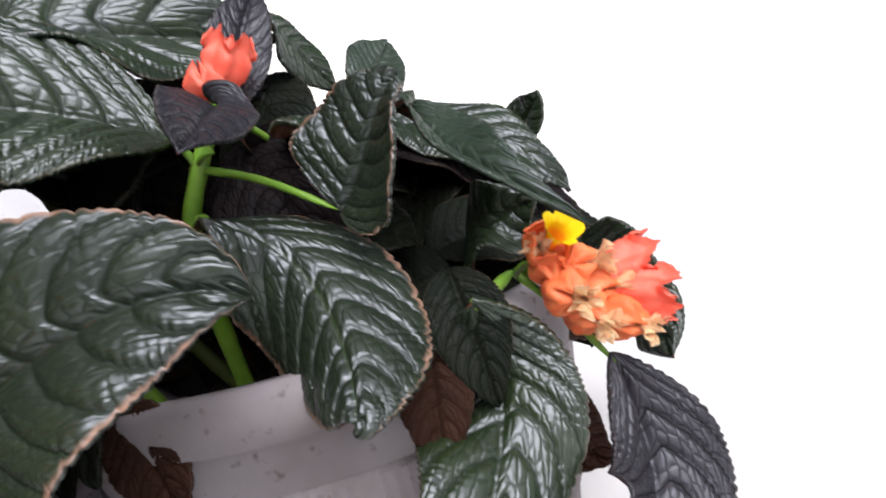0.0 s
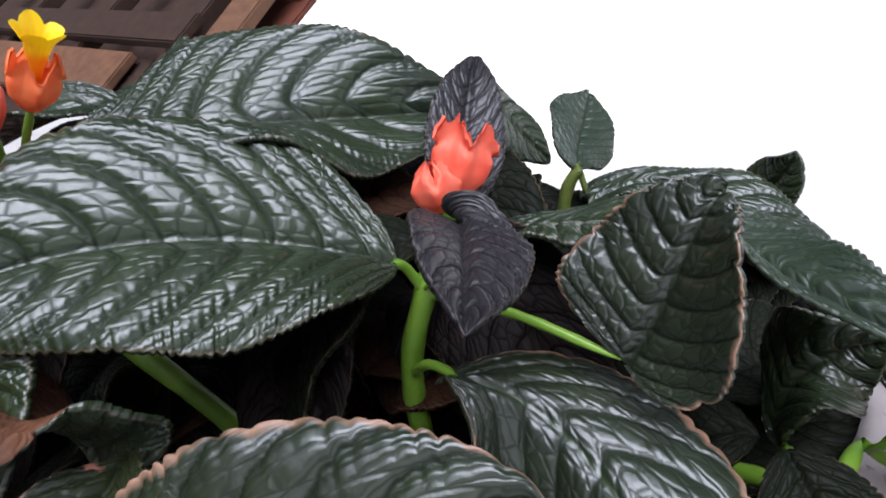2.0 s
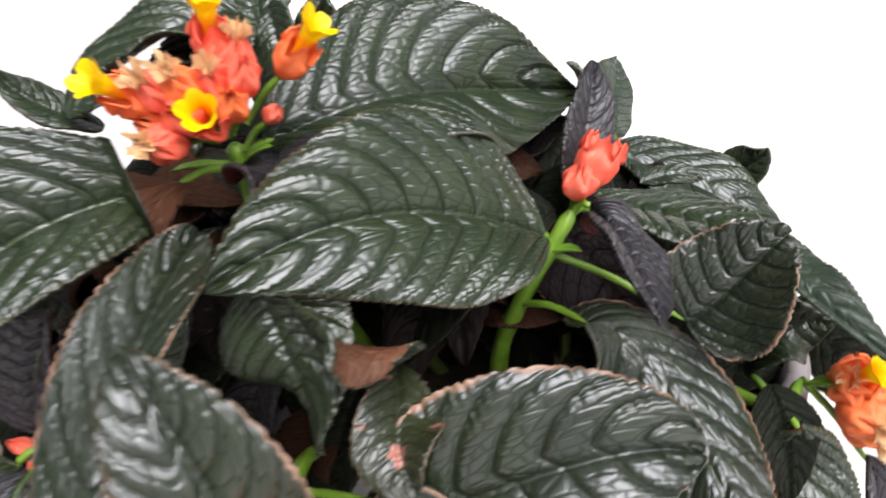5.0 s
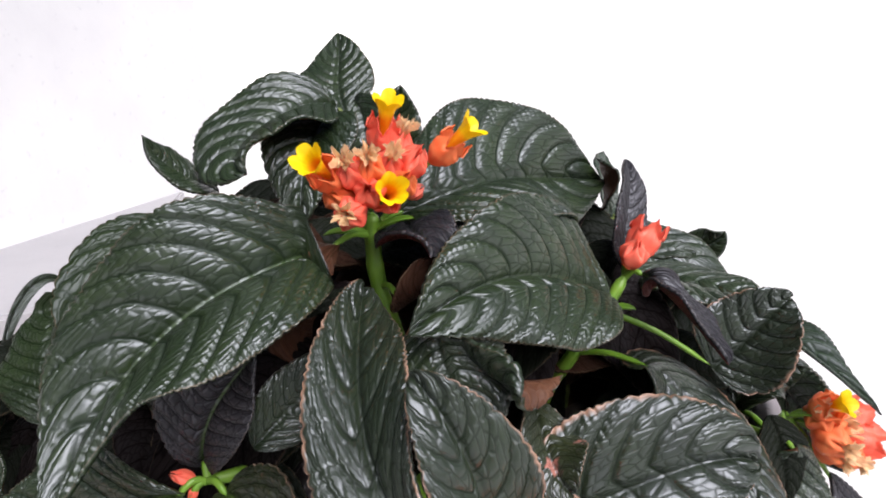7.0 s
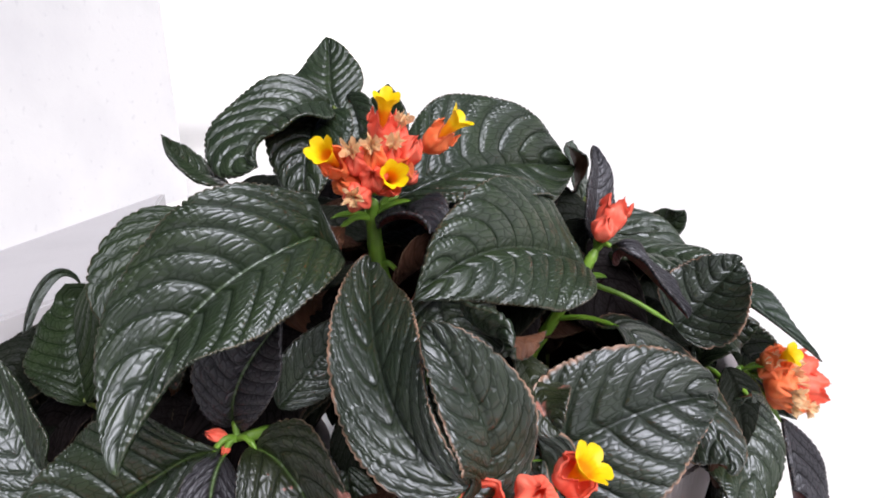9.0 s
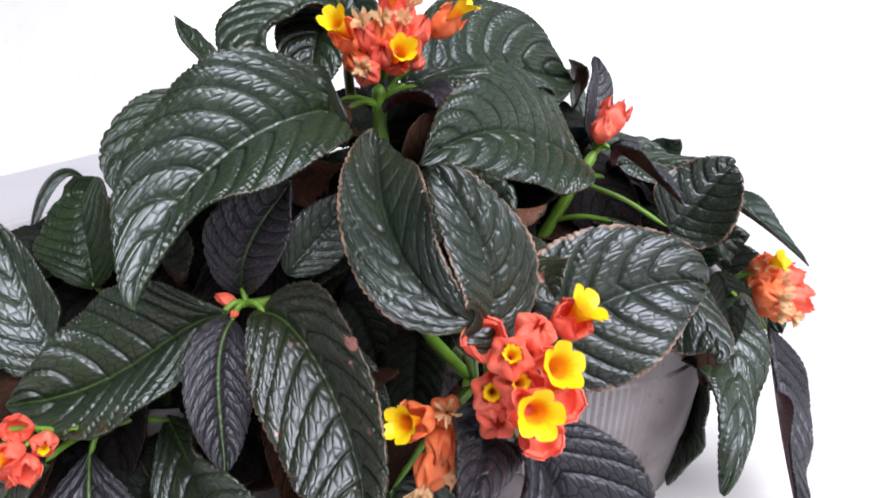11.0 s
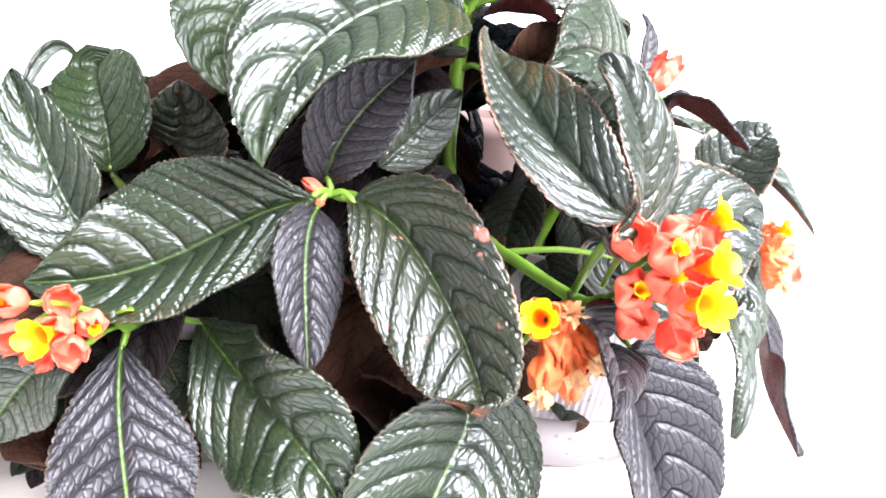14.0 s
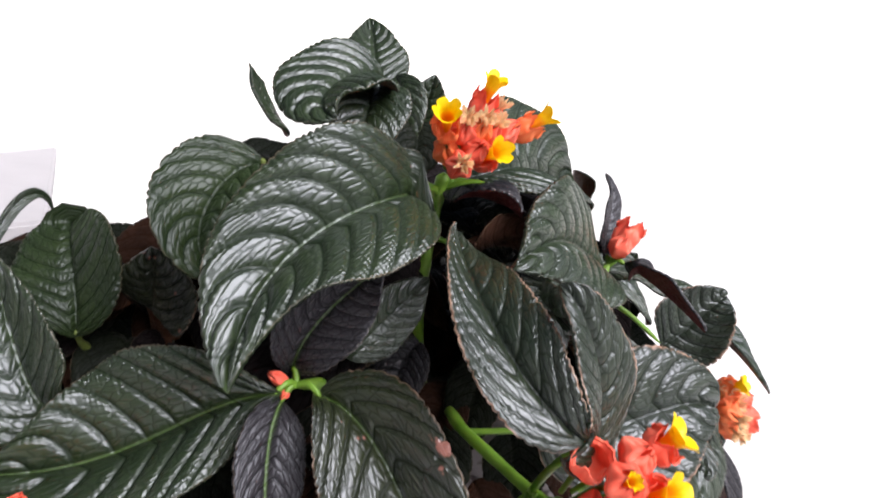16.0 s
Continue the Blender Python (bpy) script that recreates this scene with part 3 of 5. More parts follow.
# filler leaves that darken the inside of the bush, shade mostly put into their colour: base, run of the midrib, drop of
# the tip, lean, half width


def shaded_leaf(parent, x, y, z, dx, dy, drop, lean, width, top=TOP_SHADE):
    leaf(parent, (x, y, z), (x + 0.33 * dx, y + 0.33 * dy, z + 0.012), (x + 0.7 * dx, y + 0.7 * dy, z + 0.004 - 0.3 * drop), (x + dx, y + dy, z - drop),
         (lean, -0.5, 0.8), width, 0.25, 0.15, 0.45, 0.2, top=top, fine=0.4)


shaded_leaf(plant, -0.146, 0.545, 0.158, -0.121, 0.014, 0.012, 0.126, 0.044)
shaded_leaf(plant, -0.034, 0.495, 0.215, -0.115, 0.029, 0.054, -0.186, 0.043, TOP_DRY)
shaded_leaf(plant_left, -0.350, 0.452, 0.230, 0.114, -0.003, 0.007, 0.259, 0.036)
shaded_leaf(plant, -0.112, 0.395, 0.309, 0.069, -0.050, 0.095, -0.234, 0.037, TOP_SHADE_PURPLE)
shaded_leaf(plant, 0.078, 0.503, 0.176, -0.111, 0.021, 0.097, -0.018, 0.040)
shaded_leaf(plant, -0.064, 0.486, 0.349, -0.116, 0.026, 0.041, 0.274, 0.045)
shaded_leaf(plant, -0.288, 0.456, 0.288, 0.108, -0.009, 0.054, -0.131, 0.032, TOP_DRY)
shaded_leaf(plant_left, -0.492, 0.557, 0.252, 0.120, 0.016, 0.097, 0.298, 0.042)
shaded_leaf(plant_left, -0.324, 0.494, 0.355, 0.114, -0.017, 0.017, -0.137, 0.039, TOP_SHADE_PURPLE)
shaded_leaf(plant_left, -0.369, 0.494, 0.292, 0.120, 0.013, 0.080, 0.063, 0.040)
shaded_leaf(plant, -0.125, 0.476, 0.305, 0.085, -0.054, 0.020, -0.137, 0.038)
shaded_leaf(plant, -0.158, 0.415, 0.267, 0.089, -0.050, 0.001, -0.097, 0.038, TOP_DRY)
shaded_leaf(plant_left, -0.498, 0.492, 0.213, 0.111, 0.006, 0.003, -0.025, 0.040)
shaded_leaf(plant_left, -0.367, 0.484, 0.195, 0.117, -0.004, 0.009, 0.003, 0.034, TOP_SHADE_PURPLE)
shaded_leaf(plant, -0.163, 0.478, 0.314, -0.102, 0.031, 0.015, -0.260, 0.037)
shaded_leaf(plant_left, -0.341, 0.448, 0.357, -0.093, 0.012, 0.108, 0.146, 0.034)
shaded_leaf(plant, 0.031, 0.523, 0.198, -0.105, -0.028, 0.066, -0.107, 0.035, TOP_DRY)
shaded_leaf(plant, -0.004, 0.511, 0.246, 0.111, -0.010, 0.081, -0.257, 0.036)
shaded_leaf(plant, -0.071, 0.553, 0.151, -0.115, 0.023, 0.025, 0.122, 0.039, TOP_SHADE_PURPLE)
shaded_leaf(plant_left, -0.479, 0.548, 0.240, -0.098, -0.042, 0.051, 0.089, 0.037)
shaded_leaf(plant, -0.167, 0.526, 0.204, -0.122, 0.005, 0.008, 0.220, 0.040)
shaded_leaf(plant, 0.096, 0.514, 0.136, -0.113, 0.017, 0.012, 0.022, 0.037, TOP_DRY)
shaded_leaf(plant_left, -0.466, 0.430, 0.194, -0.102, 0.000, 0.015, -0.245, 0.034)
shaded_leaf(plant, -0.255, 0.478, 0.358, 0.094, -0.048, 0.038, -0.238, 0.043, TOP_SHADE_PURPLE)
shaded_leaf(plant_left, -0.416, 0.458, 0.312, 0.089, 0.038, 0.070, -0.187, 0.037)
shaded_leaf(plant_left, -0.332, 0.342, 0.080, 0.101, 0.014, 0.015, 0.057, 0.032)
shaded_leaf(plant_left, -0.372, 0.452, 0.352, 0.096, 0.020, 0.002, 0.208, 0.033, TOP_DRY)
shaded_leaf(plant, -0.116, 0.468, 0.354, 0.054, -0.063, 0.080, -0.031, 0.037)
shaded_leaf(plant_left, -0.461, 0.339, 0.184, -0.008, -0.051, 0.078, -0.299, 0.028, TOP_SHADE_PURPLE)
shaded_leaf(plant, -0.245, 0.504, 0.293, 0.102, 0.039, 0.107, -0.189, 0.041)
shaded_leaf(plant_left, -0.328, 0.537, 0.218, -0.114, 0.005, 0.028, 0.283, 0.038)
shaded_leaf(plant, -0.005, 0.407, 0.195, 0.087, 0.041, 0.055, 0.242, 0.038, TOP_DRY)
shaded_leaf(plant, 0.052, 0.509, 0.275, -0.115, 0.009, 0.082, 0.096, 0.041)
shaded_leaf(plant, -0.205, 0.293, 0.108, -0.096, 0.028, 0.066, 0.216, 0.035, TOP_SHADE_PURPLE)
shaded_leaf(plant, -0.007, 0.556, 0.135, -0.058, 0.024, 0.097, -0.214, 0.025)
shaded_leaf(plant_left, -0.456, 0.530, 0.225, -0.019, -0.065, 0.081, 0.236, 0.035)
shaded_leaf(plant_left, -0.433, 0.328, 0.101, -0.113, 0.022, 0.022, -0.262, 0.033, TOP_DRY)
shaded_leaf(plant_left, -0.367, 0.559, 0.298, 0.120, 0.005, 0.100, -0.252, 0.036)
shaded_leaf(plant_left, -0.291, 0.515, 0.181, 0.105, 0.011, 0.041, -0.289, 0.030, TOP_SHADE_PURPLE)
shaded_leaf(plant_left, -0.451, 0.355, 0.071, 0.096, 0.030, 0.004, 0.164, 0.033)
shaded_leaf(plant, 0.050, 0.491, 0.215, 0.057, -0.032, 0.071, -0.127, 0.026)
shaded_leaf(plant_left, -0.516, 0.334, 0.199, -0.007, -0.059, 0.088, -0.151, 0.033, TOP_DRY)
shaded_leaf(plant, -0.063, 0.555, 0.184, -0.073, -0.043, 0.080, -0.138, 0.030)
shaded_leaf(plant, -0.190, 0.480, 0.354, 0.098, -0.037, 0.050, -0.015, 0.040, TOP_SHADE_PURPLE)
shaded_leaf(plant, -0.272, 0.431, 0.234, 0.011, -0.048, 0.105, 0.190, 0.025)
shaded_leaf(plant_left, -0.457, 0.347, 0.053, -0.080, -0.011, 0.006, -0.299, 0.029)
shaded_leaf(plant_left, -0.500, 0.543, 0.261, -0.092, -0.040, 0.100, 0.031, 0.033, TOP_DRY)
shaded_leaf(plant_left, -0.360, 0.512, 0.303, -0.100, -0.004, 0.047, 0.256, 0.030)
shaded_leaf(plant, -0.120, 0.365, 0.320, -0.085, -0.024, 0.103, 0.251, 0.029, TOP_SHADE_PURPLE)
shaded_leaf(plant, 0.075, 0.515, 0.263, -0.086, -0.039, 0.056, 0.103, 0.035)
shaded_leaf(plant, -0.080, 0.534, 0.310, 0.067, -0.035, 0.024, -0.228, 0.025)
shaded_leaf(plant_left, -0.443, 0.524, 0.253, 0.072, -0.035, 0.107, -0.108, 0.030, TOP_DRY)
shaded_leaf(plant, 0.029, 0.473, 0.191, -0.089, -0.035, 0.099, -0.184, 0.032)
shaded_leaf(plant, -0.241, 0.537, 0.241, 0.106, -0.020, 0.014, 0.068, 0.036, TOP_SHADE_PURPLE)
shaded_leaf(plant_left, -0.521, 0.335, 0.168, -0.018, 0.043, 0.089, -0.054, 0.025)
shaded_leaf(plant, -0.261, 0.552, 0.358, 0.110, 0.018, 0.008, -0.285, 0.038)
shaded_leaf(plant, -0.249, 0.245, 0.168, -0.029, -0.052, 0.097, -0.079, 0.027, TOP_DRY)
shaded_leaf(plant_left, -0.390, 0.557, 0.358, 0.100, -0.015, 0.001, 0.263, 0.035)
shaded_leaf(plant_left, -0.422, 0.420, 0.220, -0.015, -0.051, 0.026, 0.248, 0.031, TOP_SHADE_PURPLE)
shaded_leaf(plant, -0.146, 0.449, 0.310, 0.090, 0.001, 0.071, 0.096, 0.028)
shaded_leaf(plant, -0.142, 0.501, 0.231, 0.040, -0.069, 0.093, 0.255, 0.037)
shaded_leaf(plant_left, -0.351, 0.268, 0.125, 0.088, -0.010, 0.068, -0.160, 0.025, TOP_DRY)
shaded_leaf(plant_left, -0.470, 0.469, 0.224, -0.108, -0.025, 0.094, 0.104, 0.037)
shaded_leaf(plant, -0.263, 0.483, 0.261, -0.073, -0.060, 0.084, -0.001, 0.038, TOP_SHADE_PURPLE)
shaded_leaf(plant_left, -0.356, 0.244, 0.217, -0.003, 0.063, 0.057, 0.026, 0.030)
shaded_leaf(plant_left, -0.432, 0.388, 0.359, 0.060, -0.048, 0.020, -0.251, 0.031)
shaded_leaf(plant, 0.023, 0.474, 0.209, 0.086, -0.011, 0.075, -0.054, 0.028, TOP_DRY)
shaded_leaf(plant, 0.027, 0.524, 0.306, -0.087, -0.006, 0.094, 0.137, 0.027)
shaded_leaf(plant, -0.020, 0.553, 0.184, -0.082, -0.013, 0.105, -0.034, 0.028, TOP_SHADE_PURPLE)
shaded_leaf(plant, -0.267, 0.557, 0.344, -0.045, 0.066, 0.088, 0.229, 0.038)
shaded_leaf(plant, -0.089, 0.405, 0.064, -0.020, -0.063, 0.009, -0.200, 0.033)
shaded_leaf(plant, -0.214, 0.526, 0.149, 0.062, 0.058, 0.045, 0.089, 0.036, TOP_DRY)
shaded_leaf(plant_left, -0.513, 0.324, 0.127, 0.057, -0.038, 0.007, 0.193, 0.027)
shaded_leaf(plant_left, -0.340, 0.538, 0.181, 0.112, 0.002, 0.042, -0.030, 0.039, TOP_SHADE_PURPLE)
shaded_leaf(plant, -0.116, 0.554, 0.057, -0.019, 0.049, 0.024, 0.288, 0.030)
shaded_leaf(plant, -0.095, 0.521, 0.331, 0.004, -0.070, 0.102, -0.084, 0.042)
shaded_leaf(plant, 0.023, 0.550, 0.283, 0.060, -0.031, 0.039, -0.216, 0.023, TOP_DRY)
shaded_leaf(plant_left, -0.437, 0.477, 0.283, -0.096, 0.014, 0.098, 0.232, 0.034)
shaded_leaf(plant_left, -0.386, 0.534, 0.295, 0.117, 0.008, 0.080, 0.153, 0.042, TOP_SHADE_PURPLE)
shaded_leaf(plant, -0.095, 0.429, 0.090, 0.009, 0.049, 0.032, -0.044, 0.030)
shaded_leaf(plant_left, -0.515, 0.530, 0.123, -0.068, 0.032, 0.007, -0.166, 0.025)
shaded_leaf(plant_left, -0.371, 0.351, 0.079, 0.064, 0.038, 0.041, -0.067, 0.030, TOP_DRY)
shaded_leaf(plant, -0.204, 0.551, 0.321, 0.085, 0.028, 0.080, 0.083, 0.034)
shaded_leaf(plant, -0.286, 0.304, 0.300, -0.123, -0.010, 0.110, 0.299, 0.040, TOP_SHADE_PURPLE)
shaded_leaf(plant_left, -0.378, 0.336, 0.108, -0.101, -0.027, 0.056, -0.022, 0.032)
shaded_leaf(plant, -0.068, 0.379, 0.252, 0.066, -0.037, 0.007, -0.188, 0.030)
shaded_leaf(plant_left, -0.320, 0.404, 0.353, 0.099, -0.009, 0.006, -0.285, 0.030, TOP_DRY)
shaded_leaf(plant, 0.050, 0.530, 0.166, -0.030, -0.038, 0.094, -0.172, 0.023)
shaded_leaf(plant_left, -0.506, 0.399, 0.146, -0.010, -0.051, 0.045, -0.100, 0.024, TOP_SHADE_PURPLE)
shaded_leaf(plant, -0.223, 0.241, 0.103, -0.099, 0.041, 0.009, -0.139, 0.043)
shaded_leaf(plant_left, -0.296, 0.447, 0.258, 0.047, -0.055, 0.108, -0.160, 0.029)
shaded_leaf(plant_left, -0.537, 0.276, 0.091, 0.038, 0.046, 0.042, 0.273, 0.027, TOP_DRY)
shaded_leaf(plant_left, -0.530, 0.509, 0.269, -0.008, -0.069, 0.061, 0.006, 0.038)
shaded_leaf(plant_left, -0.401, 0.493, 0.241, 0.018, -0.069, 0.057, 0.131, 0.033, TOP_SHADE_PURPLE)
shaded_leaf(plant, 0.049, 0.557, 0.206, 0.103, 0.034, 0.088, -0.243, 0.041)
shaded_leaf(plant, -0.125, 0.522, 0.333, 0.115, -0.011, 0.104, -0.175, 0.035)
shaded_leaf(plant, -0.253, 0.547, 0.282, 0.084, -0.041, 0.098, -0.204, 0.033, TOP_DRY)
shaded_leaf(plant, 0.079, 0.539, 0.147, -0.020, -0.073, 0.013, 0.119, 0.038)
shaded_leaf(plant, -0.070, 0.550, 0.194, -0.082, -0.017, 0.103, 0.060, 0.027, TOP_SHADE_PURPLE)
shaded_leaf(plant_left, -0.477, 0.500, 0.107, -0.005, 0.051, 0.011, 0.182, 0.028)
shaded_leaf(plant_left, -0.386, 0.514, 0.131, 0.025, 0.052, 0.033, -0.276, 0.027)
shaded_leaf(plant, -0.186, 0.384, 0.356, 0.090, 0.022, 0.012, -0.009, 0.031, TOP_DRY)
shaded_leaf(plant_left, -0.429, 0.416, 0.177, -0.053, 0.036, 0.005, -0.153, 0.025)
shaded_leaf(plant, 0.053, 0.556, 0.237, -0.092, 0.018, 0.039, 0.280, 0.033, TOP_SHADE_PURPLE)
shaded_leaf(plant_left, -0.540, 0.359, 0.166, -0.005, -0.044, 0.036, -0.102, 0.026)
shaded_leaf(plant_left, -0.436, 0.509, 0.297, 0.037, 0.051, 0.076, 0.138, 0.028)
shaded_leaf(plant_left, -0.304, 0.267, 0.182, 0.019, 0.064, 0.025, -0.195, 0.034, TOP_DRY)
shaded_leaf(plant_left, -0.327, 0.272, 0.071, 0.097, 0.019, 0.034, -0.076, 0.033)
shaded_leaf(plant_left, -0.506, 0.385, 0.084, 0.076, -0.054, 0.041, -0.216, 0.037, TOP_SHADE_PURPLE)
shaded_leaf(plant, -0.157, 0.551, 0.269, -0.063, -0.063, 0.084, 0.255, 0.036)
shaded_leaf(plant, -0.145, 0.298, 0.068, 0.035, 0.040, 0.036, -0.207, 0.023)
shaded_leaf(plant_left, -0.326, 0.261, 0.159, 0.018, -0.057, 0.004, -0.017, 0.032, TOP_DRY)
shaded_leaf(plant, -0.270, 0.428, 0.360, -0.110, -0.013, 0.042, 0.056, 0.033)
shaded_leaf(plant, -0.091, 0.449, 0.269, 0.071, -0.053, 0.064, 0.109, 0.040, TOP_SHADE_PURPLE)
shaded_leaf(plant, -0.096, 0.355, 0.330, -0.101, -0.009, 0.088, -0.174, 0.037)
shaded_leaf(plant, -0.018, 0.415, 0.210, -0.020, -0.053, 0.069, -0.182, 0.025)
shaded_leaf(plant, -0.198, 0.407, 0.350, -0.110, -0.007, 0.098, -0.048, 0.035, TOP_DRY)
shaded_leaf(plant_left, -0.514, 0.536, 0.249, 0.093, -0.021, 0.107, -0.279, 0.036)
shaded_leaf(plant_left, -0.324, 0.539, 0.247, 0.033, -0.070, 0.102, 0.017, 0.041, TOP_SHADE_PURPLE)
shaded_leaf(plant, -0.087, 0.524, 0.356, -0.103, -0.003, 0.037, 0.153, 0.037)
shaded_leaf(plant, 0.072, 0.544, 0.136, -0.026, 0.054, 0.107, -0.131, 0.028)
shaded_leaf(plant, -0.098, 0.557, 0.323, 0.060, -0.027, 0.075, -0.053, 0.027, TOP_DRY)
shaded_leaf(plant, 0.084, 0.518, 0.260, -0.056, -0.041, 0.050, -0.090, 0.029)
shaded_leaf(plant_left, -0.480, 0.426, 0.226, -0.092, -0.009, 0.092, -0.115, 0.030, TOP_SHADE_PURPLE)
shaded_leaf(plant, -0.168, 0.559, 0.189, 0.075, -0.026, 0.107, -0.157, 0.027)
shaded_leaf(plant_left, -0.537, 0.472, 0.164, 0.055, -0.027, 0.015, -0.162, 0.020)
shaded_leaf(plant, -0.264, 0.454, 0.191, 0.050, 0.044, 0.016, 0.075, 0.028, TOP_DRY)
shaded_leaf(plant, -0.236, 0.324, 0.121, 0.012, -0.049, 0.088, -0.194, 0.024)
shaded_leaf(plant_left, -0.479, 0.310, 0.134, -0.071, -0.025, 0.004, 0.076, 0.025, TOP_SHADE_PURPLE)
shaded_leaf(plant, -0.262, 0.359, 0.357, 0.095, 0.024, 0.030, -0.159, 0.035)
shaded_leaf(plant, -0.035, 0.396, 0.198, 0.103, 0.015, 0.002, -0.065, 0.035)
shaded_leaf(plant_left, -0.313, 0.534, 0.262, -0.038, -0.071, 0.106, -0.205, 0.042, TOP_DRY)
shaded_leaf(plant, -0.132, 0.421, 0.293, 0.065, 0.025, 0.038, 0.097, 0.025)
shaded_leaf(plant_left, -0.368, 0.283, 0.119, -0.069, 0.037, 0.018, -0.100, 0.029, TOP_SHADE_PURPLE)
shaded_leaf(plant_left, -0.475, 0.436, 0.263, -0.122, 0.000, 0.031, -0.054, 0.041)
shaded_leaf(plant_left, -0.425, 0.399, 0.194, 0.028, 0.039, 0.017, 0.166, 0.022)
shaded_leaf(plant, 0.002, 0.520, 0.311, -0.066, 0.020, 0.090, 0.155, 0.026, TOP_DRY)
shaded_leaf(plant_left, -0.358, 0.446, 0.347, -0.072, 0.029, 0.030, -0.017, 0.029)
shaded_leaf(plant_left, -0.463, 0.273, 0.073, 0.034, 0.038, 0.023, -0.052, 0.021, TOP_SHADE_PURPLE)
shaded_leaf(plant, 0.020, 0.497, 0.206, -0.084, 0.011, 0.110, 0.200, 0.028)
shaded_leaf(plant_left, -0.335, 0.363, 0.090, 0.059, -0.050, 0.069, -0.155, 0.035)
shaded_leaf(plant, -0.268, 0.511, 0.227, 0.114, 0.011, 0.089, 0.173, 0.034, TOP_DRY)
shaded_leaf(plant, -0.236, 0.390, 0.336, 0.119, 0.013, 0.072, -0.180, 0.037)
shaded_leaf(plant, 0.075, 0.557, 0.275, -0.093, 0.030, 0.044, 0.170, 0.037, TOP_SHADE_PURPLE)
shaded_leaf(plant, -0.262, 0.385, 0.310, -0.070, -0.052, 0.097, -0.181, 0.040)
shaded_leaf(plant, -0.098, 0.519, 0.090, 0.008, 0.053, 0.015, -0.005, 0.028)
shaded_leaf(plant_left, -0.317, 0.349, 0.359, 0.048, 0.065, 0.009, 0.144, 0.033, TOP_DRY)
shaded_leaf(plant, -0.002, 0.387, 0.230, 0.078, 0.043, 0.007, 0.283, 0.034)
shaded_leaf(plant_left, -0.486, 0.495, 0.281, 0.066, -0.051, 0.061, 0.090, 0.036, TOP_SHADE_PURPLE)
shaded_leaf(plant_left, -0.518, 0.310, 0.165, 0.042, 0.063, 0.036, -0.300, 0.039)
shaded_leaf(plant_left, -0.413, 0.287, 0.129, -0.103, 0.014, 0.096, 0.297, 0.031)
shaded_leaf(plant, 0.005, 0.491, 0.188, -0.010, -0.050, 0.091, 0.041, 0.025, TOP_DRY)
shaded_leaf(plant_left, -0.357, 0.521, 0.286, 0.096, -0.011, 0.011, -0.169, 0.034)
shaded_leaf(plant, 0.076, 0.494, 0.149, 0.070, 0.061, 0.008, 0.144, 0.043, TOP_SHADE_PURPLE)
shaded_leaf(plant, -0.072, 0.522, 0.336, -0.010, -0.057, 0.035, -0.212, 0.027)
shaded_leaf(plant, -0.188, 0.553, 0.219, 0.109, -0.024, 0.018, 0.071, 0.035)
shaded_leaf(plant_left, -0.306, 0.521, 0.351, 0.106, 0.011, 0.011, 0.177, 0.038, TOP_DRY)
shaded_leaf(plant_left, -0.319, 0.317, 0.281, -0.066, 0.014, 0.094, 0.210, 0.024)
shaded_leaf(plant, -0.081, 0.454, 0.358, -0.092, -0.025, 0.023, -0.215, 0.035, TOP_SHADE_PURPLE)
shaded_leaf(plant, -0.287, 0.479, 0.237, 0.070, -0.042, 0.062, 0.200, 0.032)
shaded_leaf(plant_left, -0.459, 0.429, 0.224, -0.007, -0.066, 0.070, 0.031, 0.033)
shaded_leaf(plant, -0.145, 0.332, 0.353, -0.076, 0.013, 0.008, -0.199, 0.023, TOP_DRY)
shaded_leaf(plant, 0.072, 0.551, 0.218, 0.005, -0.064, 0.042, -0.134, 0.035)
shaded_leaf(plant_left, -0.298, 0.363, 0.332, 0.007, -0.050, 0.057, 0.009, 0.027, TOP_SHADE_PURPLE)
shaded_leaf(plant, -0.125, 0.374, 0.070, 0.034, -0.041, 0.023, 0.289, 0.025)
shaded_leaf(plant, 0.015, 0.552, 0.223, -0.096, -0.024, 0.083, 0.023, 0.036)
shaded_leaf(plant_left, -0.303, 0.272, 0.060, -0.023, 0.042, 0.040, -0.061, 0.022, TOP_DRY)
shaded_leaf(plant_left, -0.308, 0.261, 0.151, 0.057, -0.058, 0.096, 0.295, 0.035)
shaded_leaf(plant_left, -0.332, 0.252, 0.192, 0.003, 0.060, 0.011, 0.281, 0.035, TOP_SHADE_PURPLE)
shaded_leaf(plant_left, -0.292, 0.403, 0.291, 0.010, -0.047, 0.072, 0.245, 0.024)
shaded_leaf(plant, -0.071, 0.376, 0.339, -0.045, 0.036, 0.102, 0.076, 0.022)
shaded_leaf(plant_left, -0.535, 0.295, 0.078, 0.085, 0.053, 0.038, -0.100, 0.036, TOP_DRY)
shaded_leaf(plant_left, -0.493, 0.344, 0.190, -0.049, -0.046, 0.034, -0.165, 0.030)
shaded_leaf(plant, -0.194, 0.548, 0.177, 0.044, 0.061, 0.096, -0.278, 0.034, TOP_SHADE_PURPLE)
shaded_leaf(plant, -0.080, 0.527, 0.307, 0.113, 0.027, 0.102, 0.286, 0.042)
shaded_leaf(plant_left, -0.534, 0.446, 0.273, -0.032, -0.046, 0.087, 0.078, 0.025)
shaded_leaf(plant_left, -0.441, 0.485, 0.304, 0.096, 0.046, 0.006, -0.238, 0.036, TOP_DRY)
shaded_leaf(plant, -0.063, 0.560, 0.135, -0.074, 0.012, 0.036, 0.117, 0.024)
shaded_leaf(plant, -0.090, 0.435, 0.296, 0.028, 0.067, 0.076, -0.284, 0.041, TOP_SHADE_PURPLE)
